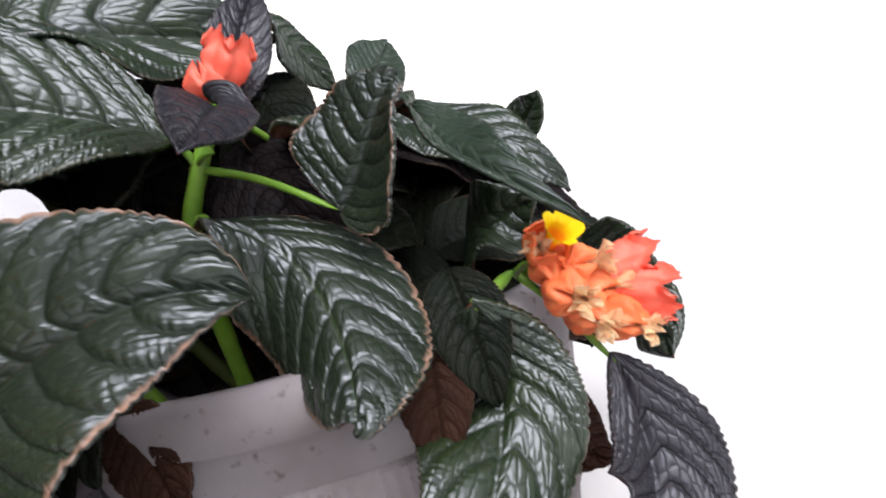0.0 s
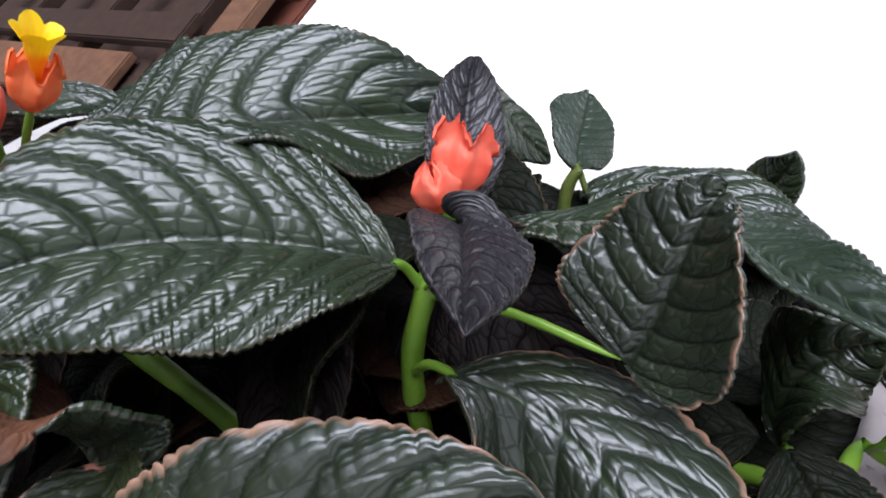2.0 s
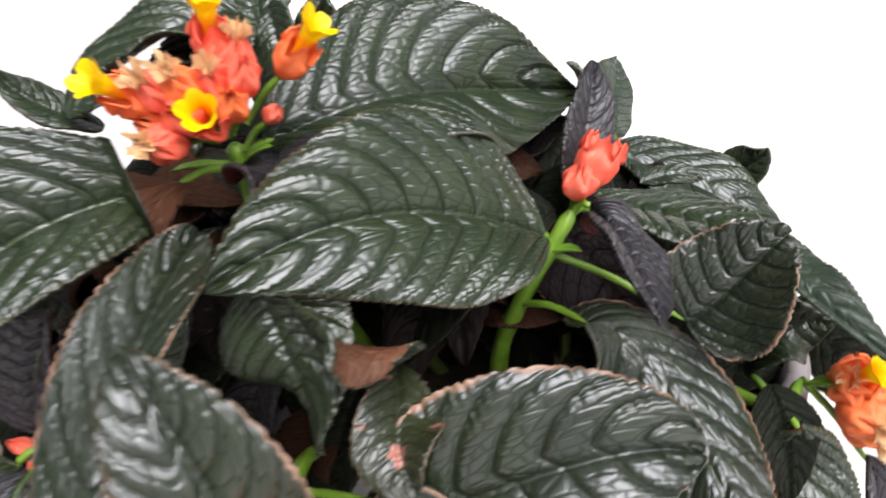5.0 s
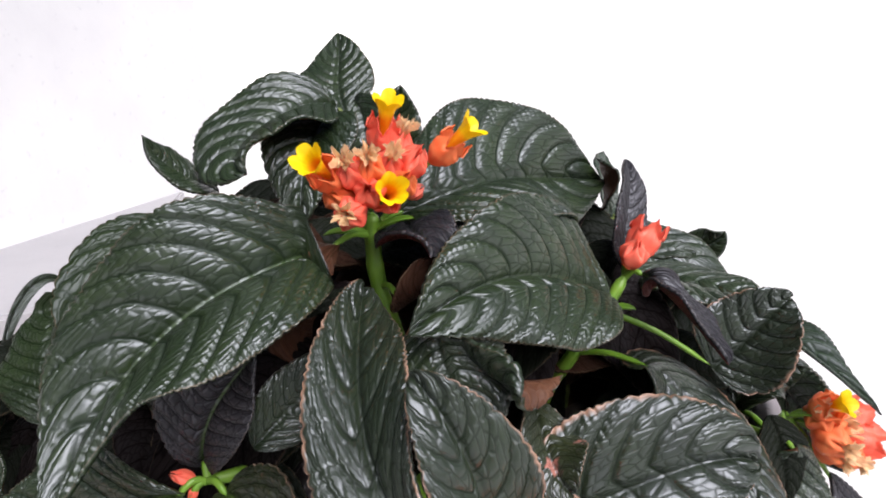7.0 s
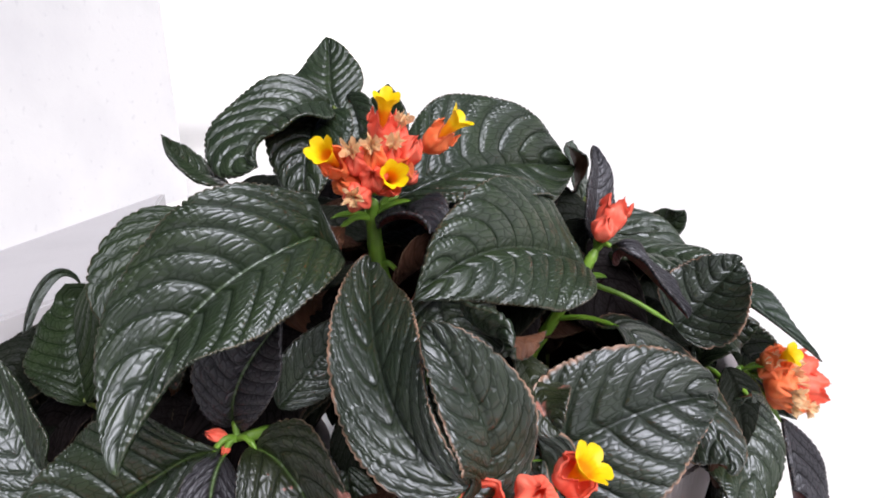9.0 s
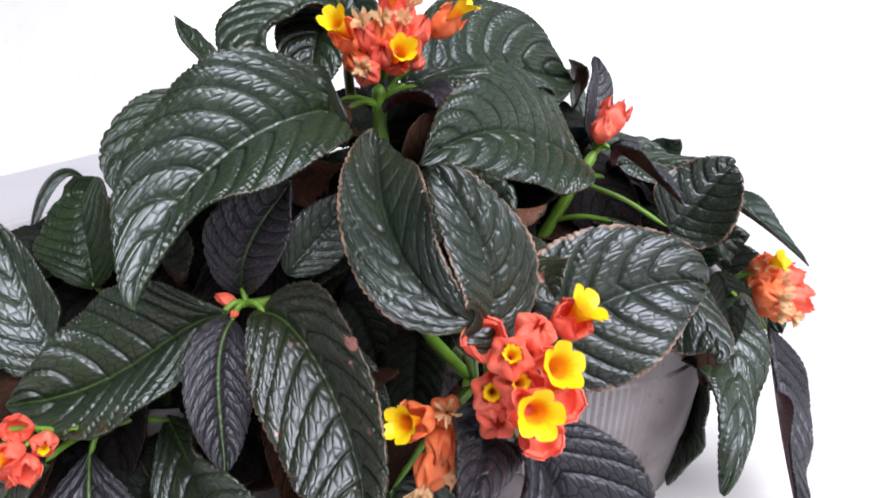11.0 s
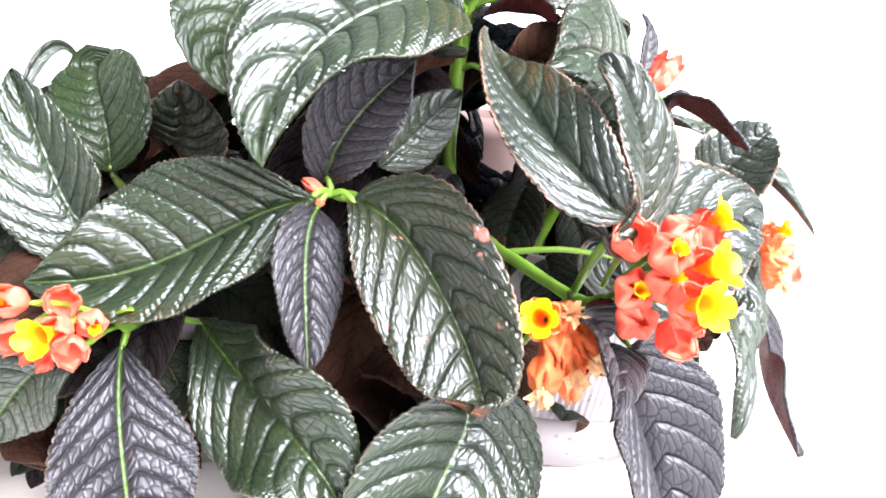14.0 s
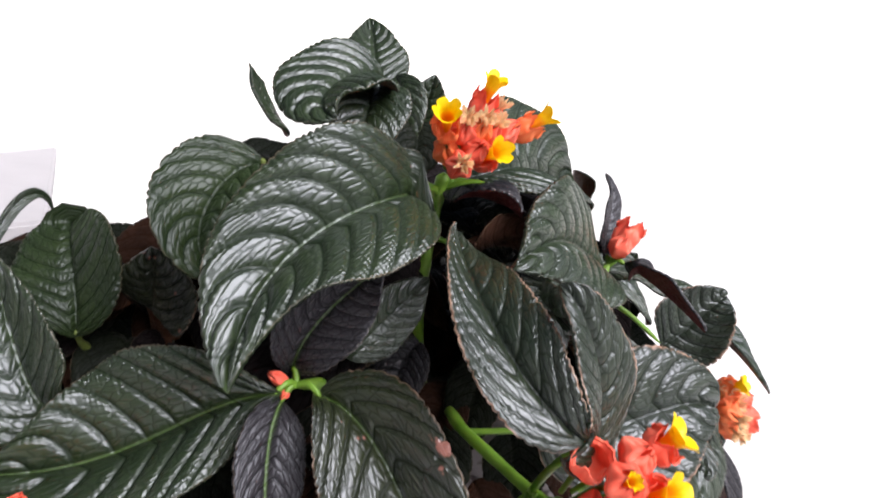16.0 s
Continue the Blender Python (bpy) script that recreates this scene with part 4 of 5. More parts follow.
shaded_leaf(plant, 0.037, 0.510, 0.160, 0.029, -0.068, 0.016, 0.031, 0.041)
shaded_leaf(plant_left, -0.317, 0.420, 0.259, 0.074, -0.017, 0.080, 0.014, 0.023)
shaded_leaf(plant, 0.098, 0.552, 0.261, -0.099, -0.021, 0.105, 0.144, 0.036, TOP_DRY)
shaded_leaf(plant, -0.287, 0.486, 0.213, 0.079, 0.004, 0.064, -0.027, 0.025)
shaded_leaf(plant, -0.263, 0.356, 0.287, -0.069, -0.012, 0.085, -0.044, 0.022, TOP_SHADE_PURPLE)
shaded_leaf(plant, -0.195, 0.476, 0.356, 0.075, 0.050, 0.003, 0.079, 0.036)
shaded_leaf(plant_left, -0.523, 0.338, 0.114, -0.030, 0.046, 0.090, 0.037, 0.027)
shaded_leaf(plant_left, -0.357, 0.321, 0.088, -0.070, 0.048, 0.021, 0.289, 0.036, TOP_DRY)
shaded_leaf(plant, -0.076, 0.490, 0.112, -0.000, 0.048, 0.037, 0.019, 0.026)
shaded_leaf(plant, -0.104, 0.408, 0.296, -0.019, -0.046, 0.028, 0.065, 0.023, TOP_SHADE_PURPLE)
shaded_leaf(plant, -0.227, 0.504, 0.182, 0.050, 0.034, 0.058, 0.280, 0.026)
shaded_leaf(plant, -0.281, 0.296, 0.126, 0.051, -0.056, 0.032, -0.043, 0.038)
shaded_leaf(plant, -0.288, 0.416, 0.354, -0.073, -0.050, 0.027, -0.182, 0.038, TOP_DRY)
shaded_leaf(plant_left, -0.528, 0.443, 0.210, -0.041, -0.045, 0.085, 0.091, 0.026)
shaded_leaf(plant_left, -0.484, 0.424, 0.282, 0.013, 0.072, 0.069, 0.215, 0.038, TOP_SHADE_PURPLE)
shaded_leaf(plant, -0.263, 0.398, 0.223, 0.042, 0.060, 0.033, 0.170, 0.031)
shaded_leaf(plant, -0.042, 0.534, 0.180, 0.095, -0.040, 0.078, -0.138, 0.034)
shaded_leaf(plant_left, -0.496, 0.397, 0.199, 0.041, 0.058, 0.053, 0.188, 0.034, TOP_DRY)
shaded_leaf(plant_left, -0.418, 0.352, 0.119, -0.026, -0.057, 0.014, -0.067, 0.030)
shaded_leaf(plant_left, -0.290, 0.250, 0.120, -0.017, -0.067, 0.078, 0.125, 0.034, TOP_SHADE_PURPLE)
shaded_leaf(plant, -0.278, 0.502, 0.261, 0.083, 0.051, 0.027, 0.129, 0.042)
shaded_leaf(plant, 0.049, 0.434, 0.211, -0.102, 0.029, 0.097, -0.269, 0.035)
shaded_leaf(plant, -0.242, 0.403, 0.269, -0.107, 0.020, 0.088, -0.070, 0.039, TOP_DRY)
shaded_leaf(plant, 0.094, 0.544, 0.104, 0.007, 0.053, 0.013, -0.099, 0.028)
shaded_leaf(plant, -0.025, 0.481, 0.296, 0.105, 0.036, 0.076, 0.199, 0.036, TOP_SHADE_PURPLE)
shaded_leaf(plant, -0.190, 0.466, 0.318, 0.050, -0.052, 0.007, 0.071, 0.035)
shaded_leaf(plant, -0.267, 0.489, 0.277, -0.039, -0.057, 0.110, 0.234, 0.037)
shaded_leaf(plant, -0.265, 0.295, 0.111, -0.072, 0.019, 0.008, -0.009, 0.027, TOP_DRY)
shaded_leaf(plant, -0.141, 0.450, 0.354, 0.055, 0.064, 0.016, 0.231, 0.043)
shaded_leaf(plant_left, -0.469, 0.364, 0.100, -0.065, -0.042, 0.062, -0.142, 0.032, TOP_SHADE_PURPLE)
shaded_leaf(plant_left, -0.492, 0.525, 0.097, -0.005, 0.056, 0.026, 0.118, 0.027)
shaded_leaf(plant, -0.112, 0.446, 0.257, 0.086, -0.050, 0.046, -0.206, 0.037)
shaded_leaf(plant_left, -0.372, 0.334, 0.345, -0.058, 0.037, 0.027, 0.051, 0.030, TOP_DRY)
shaded_leaf(plant, -0.229, 0.338, 0.358, 0.078, -0.025, 0.037, 0.262, 0.029)
shaded_leaf(plant, 0.061, 0.532, 0.198, 0.079, 0.018, 0.054, 0.122, 0.030, TOP_SHADE_PURPLE)
shaded_leaf(plant, -0.262, 0.464, 0.360, 0.084, 0.035, 0.013, -0.081, 0.034)
shaded_leaf(plant, -0.055, 0.552, 0.316, 0.014, -0.045, 0.057, -0.248, 0.025)
shaded_leaf(plant, -0.213, 0.288, 0.133, -0.068, -0.024, 0.054, -0.288, 0.027, TOP_DRY)
shaded_leaf(plant, -0.112, 0.549, 0.183, 0.089, -0.023, 0.106, -0.209, 0.033)
shaded_leaf(plant_left, -0.528, 0.465, 0.255, -0.057, 0.026, 0.104, 0.125, 0.022, TOP_SHADE_PURPLE)
shaded_leaf(plant_left, -0.324, 0.506, 0.242, -0.082, -0.011, 0.086, -0.041, 0.028)
shaded_leaf(plant, 0.018, 0.542, 0.253, -0.098, 0.031, 0.090, 0.254, 0.037)
shaded_leaf(plant, -0.131, 0.314, 0.068, 0.026, 0.056, 0.031, -0.006, 0.030, TOP_DRY)
shaded_leaf(plant_left, -0.547, 0.388, 0.135, -0.021, -0.046, 0.044, -0.231, 0.024)
shaded_leaf(plant, 0.074, 0.519, 0.173, -0.076, 0.007, 0.100, -0.288, 0.025, TOP_SHADE_PURPLE)
shaded_leaf(plant, -0.228, 0.538, 0.206, 0.079, -0.027, 0.080, -0.098, 0.029)
shaded_leaf(plant_left, -0.320, 0.376, 0.359, 0.077, 0.008, 0.005, 0.277, 0.023)
shaded_leaf(plant_left, -0.393, 0.556, 0.303, 0.084, 0.018, 0.046, -0.189, 0.031, TOP_DRY)
shaded_leaf(plant, -0.082, 0.516, 0.353, -0.060, 0.052, 0.006, 0.097, 0.030)
shaded_leaf(plant_left, -0.332, 0.308, 0.084, 0.060, -0.054, 0.016, -0.105, 0.037, TOP_SHADE_PURPLE)
shaded_leaf(plant_left, -0.310, 0.413, 0.299, 0.057, -0.037, 0.096, 0.243, 0.027)
shaded_leaf(plant_left, -0.321, 0.523, 0.359, 0.101, -0.004, 0.059, 0.109, 0.029)
shaded_leaf(plant_left, -0.492, 0.385, 0.055, 0.072, -0.016, 0.031, -0.265, 0.026, TOP_DRY)
shaded_leaf(plant, -0.147, 0.546, 0.144, -0.068, 0.062, 0.040, 0.160, 0.036)
shaded_leaf(plant, -0.206, 0.549, 0.272, 0.074, 0.017, 0.000, 0.191, 0.027, TOP_SHADE_PURPLE)
shaded_leaf(plant, 0.012, 0.359, 0.220, -0.113, 0.015, 0.009, -0.016, 0.036)
shaded_leaf(plant, -0.264, 0.467, 0.253, -0.032, -0.040, 0.089, 0.147, 0.024)
shaded_leaf(plant_left, -0.418, 0.499, 0.233, -0.014, -0.064, 0.072, -0.002, 0.034, TOP_DRY)
shaded_leaf(plant, -0.267, 0.293, 0.083, 0.041, -0.035, 0.041, -0.021, 0.022)
shaded_leaf(plant, 0.003, 0.512, 0.255, 0.103, -0.008, 0.050, 0.039, 0.035, TOP_SHADE_PURPLE)
shaded_leaf(plant_left, -0.502, 0.311, 0.133, 0.057, -0.059, 0.100, -0.070, 0.032)
shaded_leaf(plant, -0.271, 0.344, 0.280, -0.100, -0.044, 0.055, -0.137, 0.035)
shaded_leaf(plant_left, -0.399, 0.449, 0.307, -0.098, 0.018, 0.105, 0.129, 0.030, TOP_DRY)
shaded_leaf(plant_left, -0.548, 0.345, 0.198, 0.020, -0.042, 0.041, -0.237, 0.025)
shaded_leaf(plant, -0.160, 0.375, 0.308, 0.004, -0.048, 0.056, -0.249, 0.025, TOP_SHADE_PURPLE)
shaded_leaf(plant, -0.113, 0.467, 0.203, -0.012, 0.053, 0.110, -0.272, 0.026)
shaded_leaf(plant_left, -0.305, 0.281, 0.345, -0.003, 0.062, 0.057, -0.031, 0.036)
shaded_leaf(plant, 0.003, 0.559, 0.120, 0.076, 0.023, 0.054, -0.053, 0.030, TOP_DRY)
shaded_leaf(plant, -0.225, 0.428, 0.356, 0.089, -0.019, 0.006, -0.145, 0.033)
shaded_leaf(plant, -0.158, 0.545, 0.118, -0.004, 0.052, 0.020, -0.096, 0.028, TOP_SHADE_PURPLE)
shaded_leaf(plant, -0.019, 0.495, 0.217, 0.071, 0.026, 0.009, -0.264, 0.027)
shaded_leaf(plant_left, -0.471, 0.477, 0.158, -0.021, 0.069, 0.023, 0.186, 0.033)
shaded_leaf(plant, -0.143, 0.503, 0.354, 0.099, -0.028, 0.094, 0.300, 0.033, TOP_DRY)
shaded_leaf(plant_left, -0.464, 0.306, 0.113, -0.075, -0.005, 0.050, 0.156, 0.026)
shaded_leaf(plant, 0.022, 0.522, 0.293, -0.065, 0.033, 0.010, -0.274, 0.029, TOP_SHADE_PURPLE)
shaded_leaf(plant, 0.069, 0.546, 0.144, 0.061, -0.035, 0.017, 0.154, 0.026)
shaded_leaf(plant_left, -0.483, 0.429, 0.270, -0.080, 0.015, 0.002, 0.193, 0.025)
shaded_leaf(plant_left, -0.336, 0.560, 0.238, 0.009, -0.066, 0.102, -0.034, 0.032, TOP_DRY)
shaded_leaf(plant, -0.025, 0.396, 0.226, -0.040, 0.038, 0.099, -0.021, 0.022)
shaded_leaf(plant_left, -0.504, 0.547, 0.227, 0.070, 0.050, 0.105, -0.122, 0.030, TOP_SHADE_PURPLE)
shaded_leaf(plant_left, -0.292, 0.423, 0.274, 0.049, -0.037, 0.083, -0.292, 0.028)
shaded_leaf(plant, -0.059, 0.498, 0.202, 0.103, -0.017, 0.109, 0.137, 0.033)
shaded_leaf(plant_left, -0.339, 0.548, 0.185, 0.105, -0.013, 0.043, -0.191, 0.037, TOP_DRY)
shaded_leaf(plant_left, -0.298, 0.269, 0.161, -0.009, -0.057, 0.020, -0.156, 0.029)
shaded_leaf(plant_left, -0.399, 0.454, 0.309, 0.090, -0.036, 0.052, -0.183, 0.035, TOP_SHADE_PURPLE)
shaded_leaf(plant, -0.212, 0.405, 0.359, 0.002, -0.073, 0.011, -0.243, 0.036)
shaded_leaf(plant, -0.084, 0.560, 0.202, 0.069, 0.058, 0.030, 0.048, 0.038)
shaded_leaf(plant, -0.147, 0.368, 0.278, 0.056, 0.062, 0.060, 0.294, 0.036, TOP_DRY)
shaded_leaf(plant, -0.275, 0.259, 0.128, 0.022, -0.057, 0.097, 0.161, 0.028)
shaded_leaf(plant, -0.103, 0.513, 0.356, -0.034, 0.058, 0.016, -0.181, 0.036, TOP_SHADE_PURPLE)
shaded_leaf(plant_left, -0.339, 0.333, 0.115, 0.034, -0.040, 0.078, -0.295, 0.022)

# leaves: base, two bends, tip, facing, half width, fold, curl, belly, twist
leaf(plant, (-0.105, 0.330, 0.325), (-0.148, 0.314, 0.353), (-0.200, 0.267, 0.378), (-0.254, 0.234, 0.348), (0.643, -0.580, 0.500), 0.056, 0.46, 0.25, 0.40, 0.34)
leaf(plant, (-0.248, 0.336, 0.389), (-0.182, 0.343, 0.413), (-0.170, 0.396, 0.402), (-0.064, 0.451, 0.387), (-0.556, -0.771, 0.310), 0.068, 0.51, 0.18, 0.48, -0.41)
leaf(plant, (-0.085, 0.359, 0.335), (-0.079, 0.380, 0.357), (-0.068, 0.378, 0.388), (-0.063, 0.412, 0.409), (0.543, -0.553, 0.632), 0.020, 0.41, 0.14, 0.44, -0.07, top=TOP_PURPLE, under=UNDER_RED, label="dark purple bract", name="bract")
leaf(plant, (-0.081, 0.340, 0.337), (-0.072, 0.318, 0.336), (-0.071, 0.284, 0.323), (-0.068, 0.248, 0.310), (0.196, -0.964, -0.182), 0.023, 0.38, 0.10, 0.55, -0.17, top=TOP_PURPLE, under=UNDER_RED, label="dark purple bract with a red underside", name="bract")
leaf(plant, (-0.092, 0.304, 0.286), (-0.044, 0.354, 0.251), (-0.025, 0.231, 0.199), (-0.034, 0.247, 0.190), (-0.201, -0.526, 0.826), 0.041, -0.28, 0.34, 0.37, -0.16, top=TOP_BURNT, rib=0.15)
leaf(plant, (-0.032, 0.324, 0.270), (-0.015, 0.318, 0.283), (0.002, 0.304, 0.323), (0.013, 0.309, 0.324), (-0.631, -0.758, 0.165), 0.035, 0.125, -0.23, 0.32, 0.31, top=TOP_BURNT, under=UNDER_BROWN, label="curled dark leaf with a brown edge")
leaf(plant, (-0.178, 0.228, 0.236), (-0.198, 0.238, 0.214), (-0.097, 0.218, 0.285), (-0.053, 0.236, 0.252), (-0.243, -0.935, 0.258), 0.057, 0.42, 0.19, 0.46, 0.99, top=TOP_BURNT)
leaf(plant, (-0.072, 0.388, 0.315), (-0.052, 0.406, 0.326), (-0.004, 0.347, 0.309), (0.011, 0.328, 0.316), (0.342, -0.336, 0.878), 0.039, 0.29, 0.18, 0.46, -0.31)
leaf(plant, (0.007, 0.372, 0.316), (0.028, 0.348, 0.281), (0.013, 0.308, 0.301), (0.079, 0.291, 0.239), (0.523, -0.827, 0.205), 0.024, 0.70, 0.09, 0.37, 0.21, top=TOP_DULL)
leaf(plant, (-0.031, 0.511, 0.326), (0.003, 0.534, 0.314), (0.072, 0.461, 0.287), (0.099, 0.485, 0.238), (0.306, -0.500, 0.810), 0.045, 0.26, 0.14, 0.43, -0.22)
leaf(plant, (0.074, 0.561, 0.281), (0.078, 0.552, 0.295), (0.092, 0.532, 0.301), (0.097, 0.526, 0.316), (-0.004, -0.882, 0.472), 0.020, 0.19, 0.14, 0.44, 0.01)
leaf(plant, (-0.030, 0.504, 0.341), (-0.027, 0.538, 0.362), (-0.012, 0.568, 0.376), (-0.008, 0.590, 0.394), (0.110, -0.961, -0.254), 0.028, 0.19, 0.17, 0.46, 0.05, top=TOP_DULL)
leaf(plant, (-0.245, 0.146, 0.281), (-0.299, 0.153, 0.311), (-0.273, 0.279, 0.356), (-0.272, 0.285, 0.359), (-0.040, -0.996, 0.075), 0.030, 0.54, 0.10, 0.376, -0.80, top=TOP_BURNT, under=UNDER_BROWN)
leaf(plant, (-0.252, 0.150, 0.269), (-0.205, 0.164, 0.269), (-0.246, 0.154, 0.347), (-0.259, 0.176, 0.355), (0.391, -0.871, 0.297), 0.029, 0.34, 0.10, 0.385, 0.95, top=TOP_BURNT)
leaf(plant, (-0.286, 0.317, 0.376), (-0.337, 0.229, 0.387), (-0.401, 0.280, 0.346), (-0.416, 0.198, 0.286), (-0.675, -0.738, -0.018), 0.056, 0.63, 0.19, 0.45, 0.50, top=TOP, rib=0.25)
leaf(plant, (-0.282, 0.450, 0.452), (-0.303, 0.432, 0.472), (-0.373, 0.377, 0.422), (-0.341, 0.357, 0.416), (-0.327, -0.552, 0.767), 0.046, 0.31, 0.12, 0.50, -0.99)
leaf(plant, (-0.272, 0.461, 0.440), (-0.288, 0.479, 0.472), (-0.275, 0.506, 0.478), (-0.277, 0.536, 0.514), (-0.135, -0.379, 0.915), 0.032, 0.29, 0.11, 0.41, 0.13)
leaf(plant_left, (-0.366, 0.400, 0.399), (-0.375, 0.382, 0.411), (-0.394, 0.373, 0.417), (-0.401, 0.364, 0.442), (0.145, -0.581, 0.801), 0.016, 0.28, 0.16, 0.44, -0.00)
leaf(plant, (-0.284, 0.456, 0.447), (-0.296, 0.425, 0.450), (-0.312, 0.398, 0.420), (-0.312, 0.390, 0.370), (-0.200, -0.800, 0.500), 0.035, 0.30, 0.10, 0.45, 0.05)
leaf(plant, (-0.242, 0.472, 0.398), (-0.238, 0.466, 0.420), (-0.234, 0.462, 0.444), (-0.232, 0.460, 0.468), (-0.250, -0.900, 0.350), 0.025, 0.35, 0.15, 0.45, 0.00)
leaf(plant, (-0.268, 0.462, 0.458), (-0.262, 0.448, 0.452), (-0.258, 0.438, 0.425), (-0.264, 0.432, 0.388), (-0.500, -0.780, 0.370), 0.022, 0.40, 0.15, 0.45, 0.10)
# the next two are fillers in the shade-dark leaf colour
leaf(plant, (-0.248, 0.446, 0.424), (-0.250, 0.430, 0.420), (-0.256, 0.412, 0.400), (-0.262, 0.402, 0.374), (-0.200, -0.800, 0.560), 0.026, 0.30, 0.15, 0.45, 0.10, top=TOP_SHADE)
leaf(plant, (0.012, 0.318, 0.232), (0.014, 0.306, 0.220), (0.018, 0.300, 0.196), (0.020, 0.300, 0.164), (0.100, -0.900, 0.350), 0.021, 0.30, 0.15, 0.45, 0.10, top=TOP_SHADE)
leaf(plant, (-0.004, 0.312, 0.206), (-0.006, 0.300, 0.196), (-0.008, 0.290, 0.172), (-0.010, 0.288, 0.142), (0.200, -0.900, 0.300), 0.020, 0.30, 0.15, 0.45, 0.10, top=TOP_DRY)
leaf(plant_left, (-0.384, 0.371, 0.377), (-0.412, 0.361, 0.380), (-0.448, 0.323, 0.317), (-0.401, 0.334, 0.302), (0.058, -0.499, 0.864), 0.038, 0.36, 0.01, 0.43, -0.21, top=TOP_MATT)
leaf(plant_left, (-0.492, 0.389, 0.239), (-0.490, 0.393, 0.273), (-0.512, 0.437, 0.306), (-0.502, 0.468, 0.306), (-0.073, -0.973, -0.220), 0.041, 0.36, 0.04, 0.45, -0.01, top=TOP_MATT)
leaf(plant_left, (-0.440, 0.436, 0.227), (-0.447, 0.418, 0.253), (-0.445, 0.398, 0.278), (-0.449, 0.394, 0.306), (-0.084, -0.555, 0.828), 0.036, 0.20, 0.12, 0.45, -0.07, top=TOP_SPOT)
leaf(plant_left, (-0.478, 0.328, 0.220), (-0.510, 0.312, 0.198), (-0.520, 0.351, 0.255), (-0.546, 0.377, 0.304), (-0.144, -0.989, 0.034), 0.038, 0.61, 0.06, 0.48, 0.10, rib=0.4)
leaf(plant_left, (-0.376, 0.258, 0.257), (-0.420, 0.291, 0.242), (-0.446, 0.284, 0.193), (-0.529, 0.295, 0.193), (-0.888, -0.422, 0.181), 0.060, 0.58, 0.18, 0.53, -0.38, rib=0.6)
leaf(plant_left, (-0.355, 0.257, 0.255), (-0.319, 0.231, 0.266), (-0.287, 0.143, 0.155), (-0.313, 0.146, 0.180), (-0.544, 0.208, 0.813), 0.047, 0.63, 0.13, 0.41, 0.72, top=TOP_SPOT, label="dark green leaf with brown scars", rib=0.6)
leaf(plant_left, (-0.373, 0.263, 0.251), (-0.389, 0.239, 0.240), (-0.381, 0.225, 0.191), (-0.382, 0.212, 0.171), (0.181, -0.576, 0.798), 0.023, 0.41, 0.12, 0.43, -0.07, top=TOP_PURPLE, under=UNDER_RED, rib=0.8)
leaf(plant_left, (-0.478, 0.282, 0.158), (-0.482, 0.257, 0.109), (-0.466, 0.218, 0.081), (-0.469, 0.203, 0.071), (0.155, -0.535, 0.831), 0.041, 0.32, 0.08, 0.50, 0.02, top=TOP_PURPLE, under=UNDER_RED, rib=1)
leaf(plant_left, (-0.434, 0.314, 0.160), (-0.406, 0.262, 0.129), (-0.382, 0.192, 0.140), (-0.364, 0.183, 0.103), (0.316, -0.932, -0.176), 0.047, 0.48, 0.11, 0.51, -0.01, rib=0.7)
leaf(plant_left, (-0.284, 0.212, 0.142), (-0.272, 0.199, 0.133), (-0.354, 0.171, 0.076), (-0.332, 0.124, 0.018), (-0.274, -0.955, -0.110), 0.068, 0.42, 0.06, 0.37, -1.04, rib=0.9)
leaf(plant, (-0.220, 0.147, 0.207), (-0.190, 0.225, 0.180), (-0.167, 0.125, 0.106), (-0.159, 0.161, 0.054), (0.386, -0.915, -0.116), 0.057, 0.55, 0.09, 0.54, -0.29, top=TOP_PURPLE, under=UNDER_RED)
leaf(plant, (0.020, 0.295, 0.217), (0.031, 0.362, 0.143), (0.016, 0.240, 0.163), (-0.025, 0.231, 0.080), (-0.207, -0.909, -0.362), 0.040, 0.07, 0.22, 0.41, 0.13)
leaf(plant, (0.080, 0.331, 0.168), (0.095, 0.321, 0.083), (0.079, 0.298, 0.083), (0.022, 0.205, 0.075), (0.515, -0.820, 0.250), 0.043, 0.47, 0.09, 0.41, -0.17, top=TOP_PURPLE, under=UNDER_RED, label="purplish leaf with a red underside")
leaf(plant, (0.046, 0.368, 0.110), (0.025, 0.355, 0.069), (0.022, 0.353, 0.048), (-0.007, 0.337, 0.013), (0.237, 0.290, 0.927), 0.031, 0.14, 0.19, 0.45, -0.01)
leaf(plant, (0.016, 0.341, 0.165), (0.025, 0.357, 0.132), (0.046, 0.364, 0.111), (0.073, 0.367, 0.092), (-0.603, -0.680, 0.418), 0.035, 0.16, 0.16, 0.45, -0.00, top=TOP_DRY, under=UNDER_BROWN, label="dry brown leaf")
leaf(plant, (-0.221, 0.189, 0.212), (-0.239, 0.162, 0.205), (-0.235, 0.132, 0.219), (-0.265, 0.102, 0.195), (-0.305, -0.952, 0.013), 0.023, 0.38, 0.13, 0.43, -0.10, top=TOP_PURPLE, under=UNDER_RED, name="bract")
leaf(plant_left, (-0.367, 0.276, 0.263), (-0.369, 0.262, 0.300), (-0.335, 0.262, 0.328), (-0.330, 0.246, 0.340), (-0.174, -0.962, 0.208), 0.030, 0.62, -0.02, 0.44, -0.25, top=TOP_PURPLE, under=UNDER_RED, rib=0.5)
leaf(plant_left, (-0.338, 0.264, 0.277), (-0.322, 0.269, 0.292), (-0.302, 0.279, 0.308), (-0.284, 0.282, 0.327), (0.113, -0.980, 0.163), 0.021, 0.23, 0.16, 0.44, -0.04)
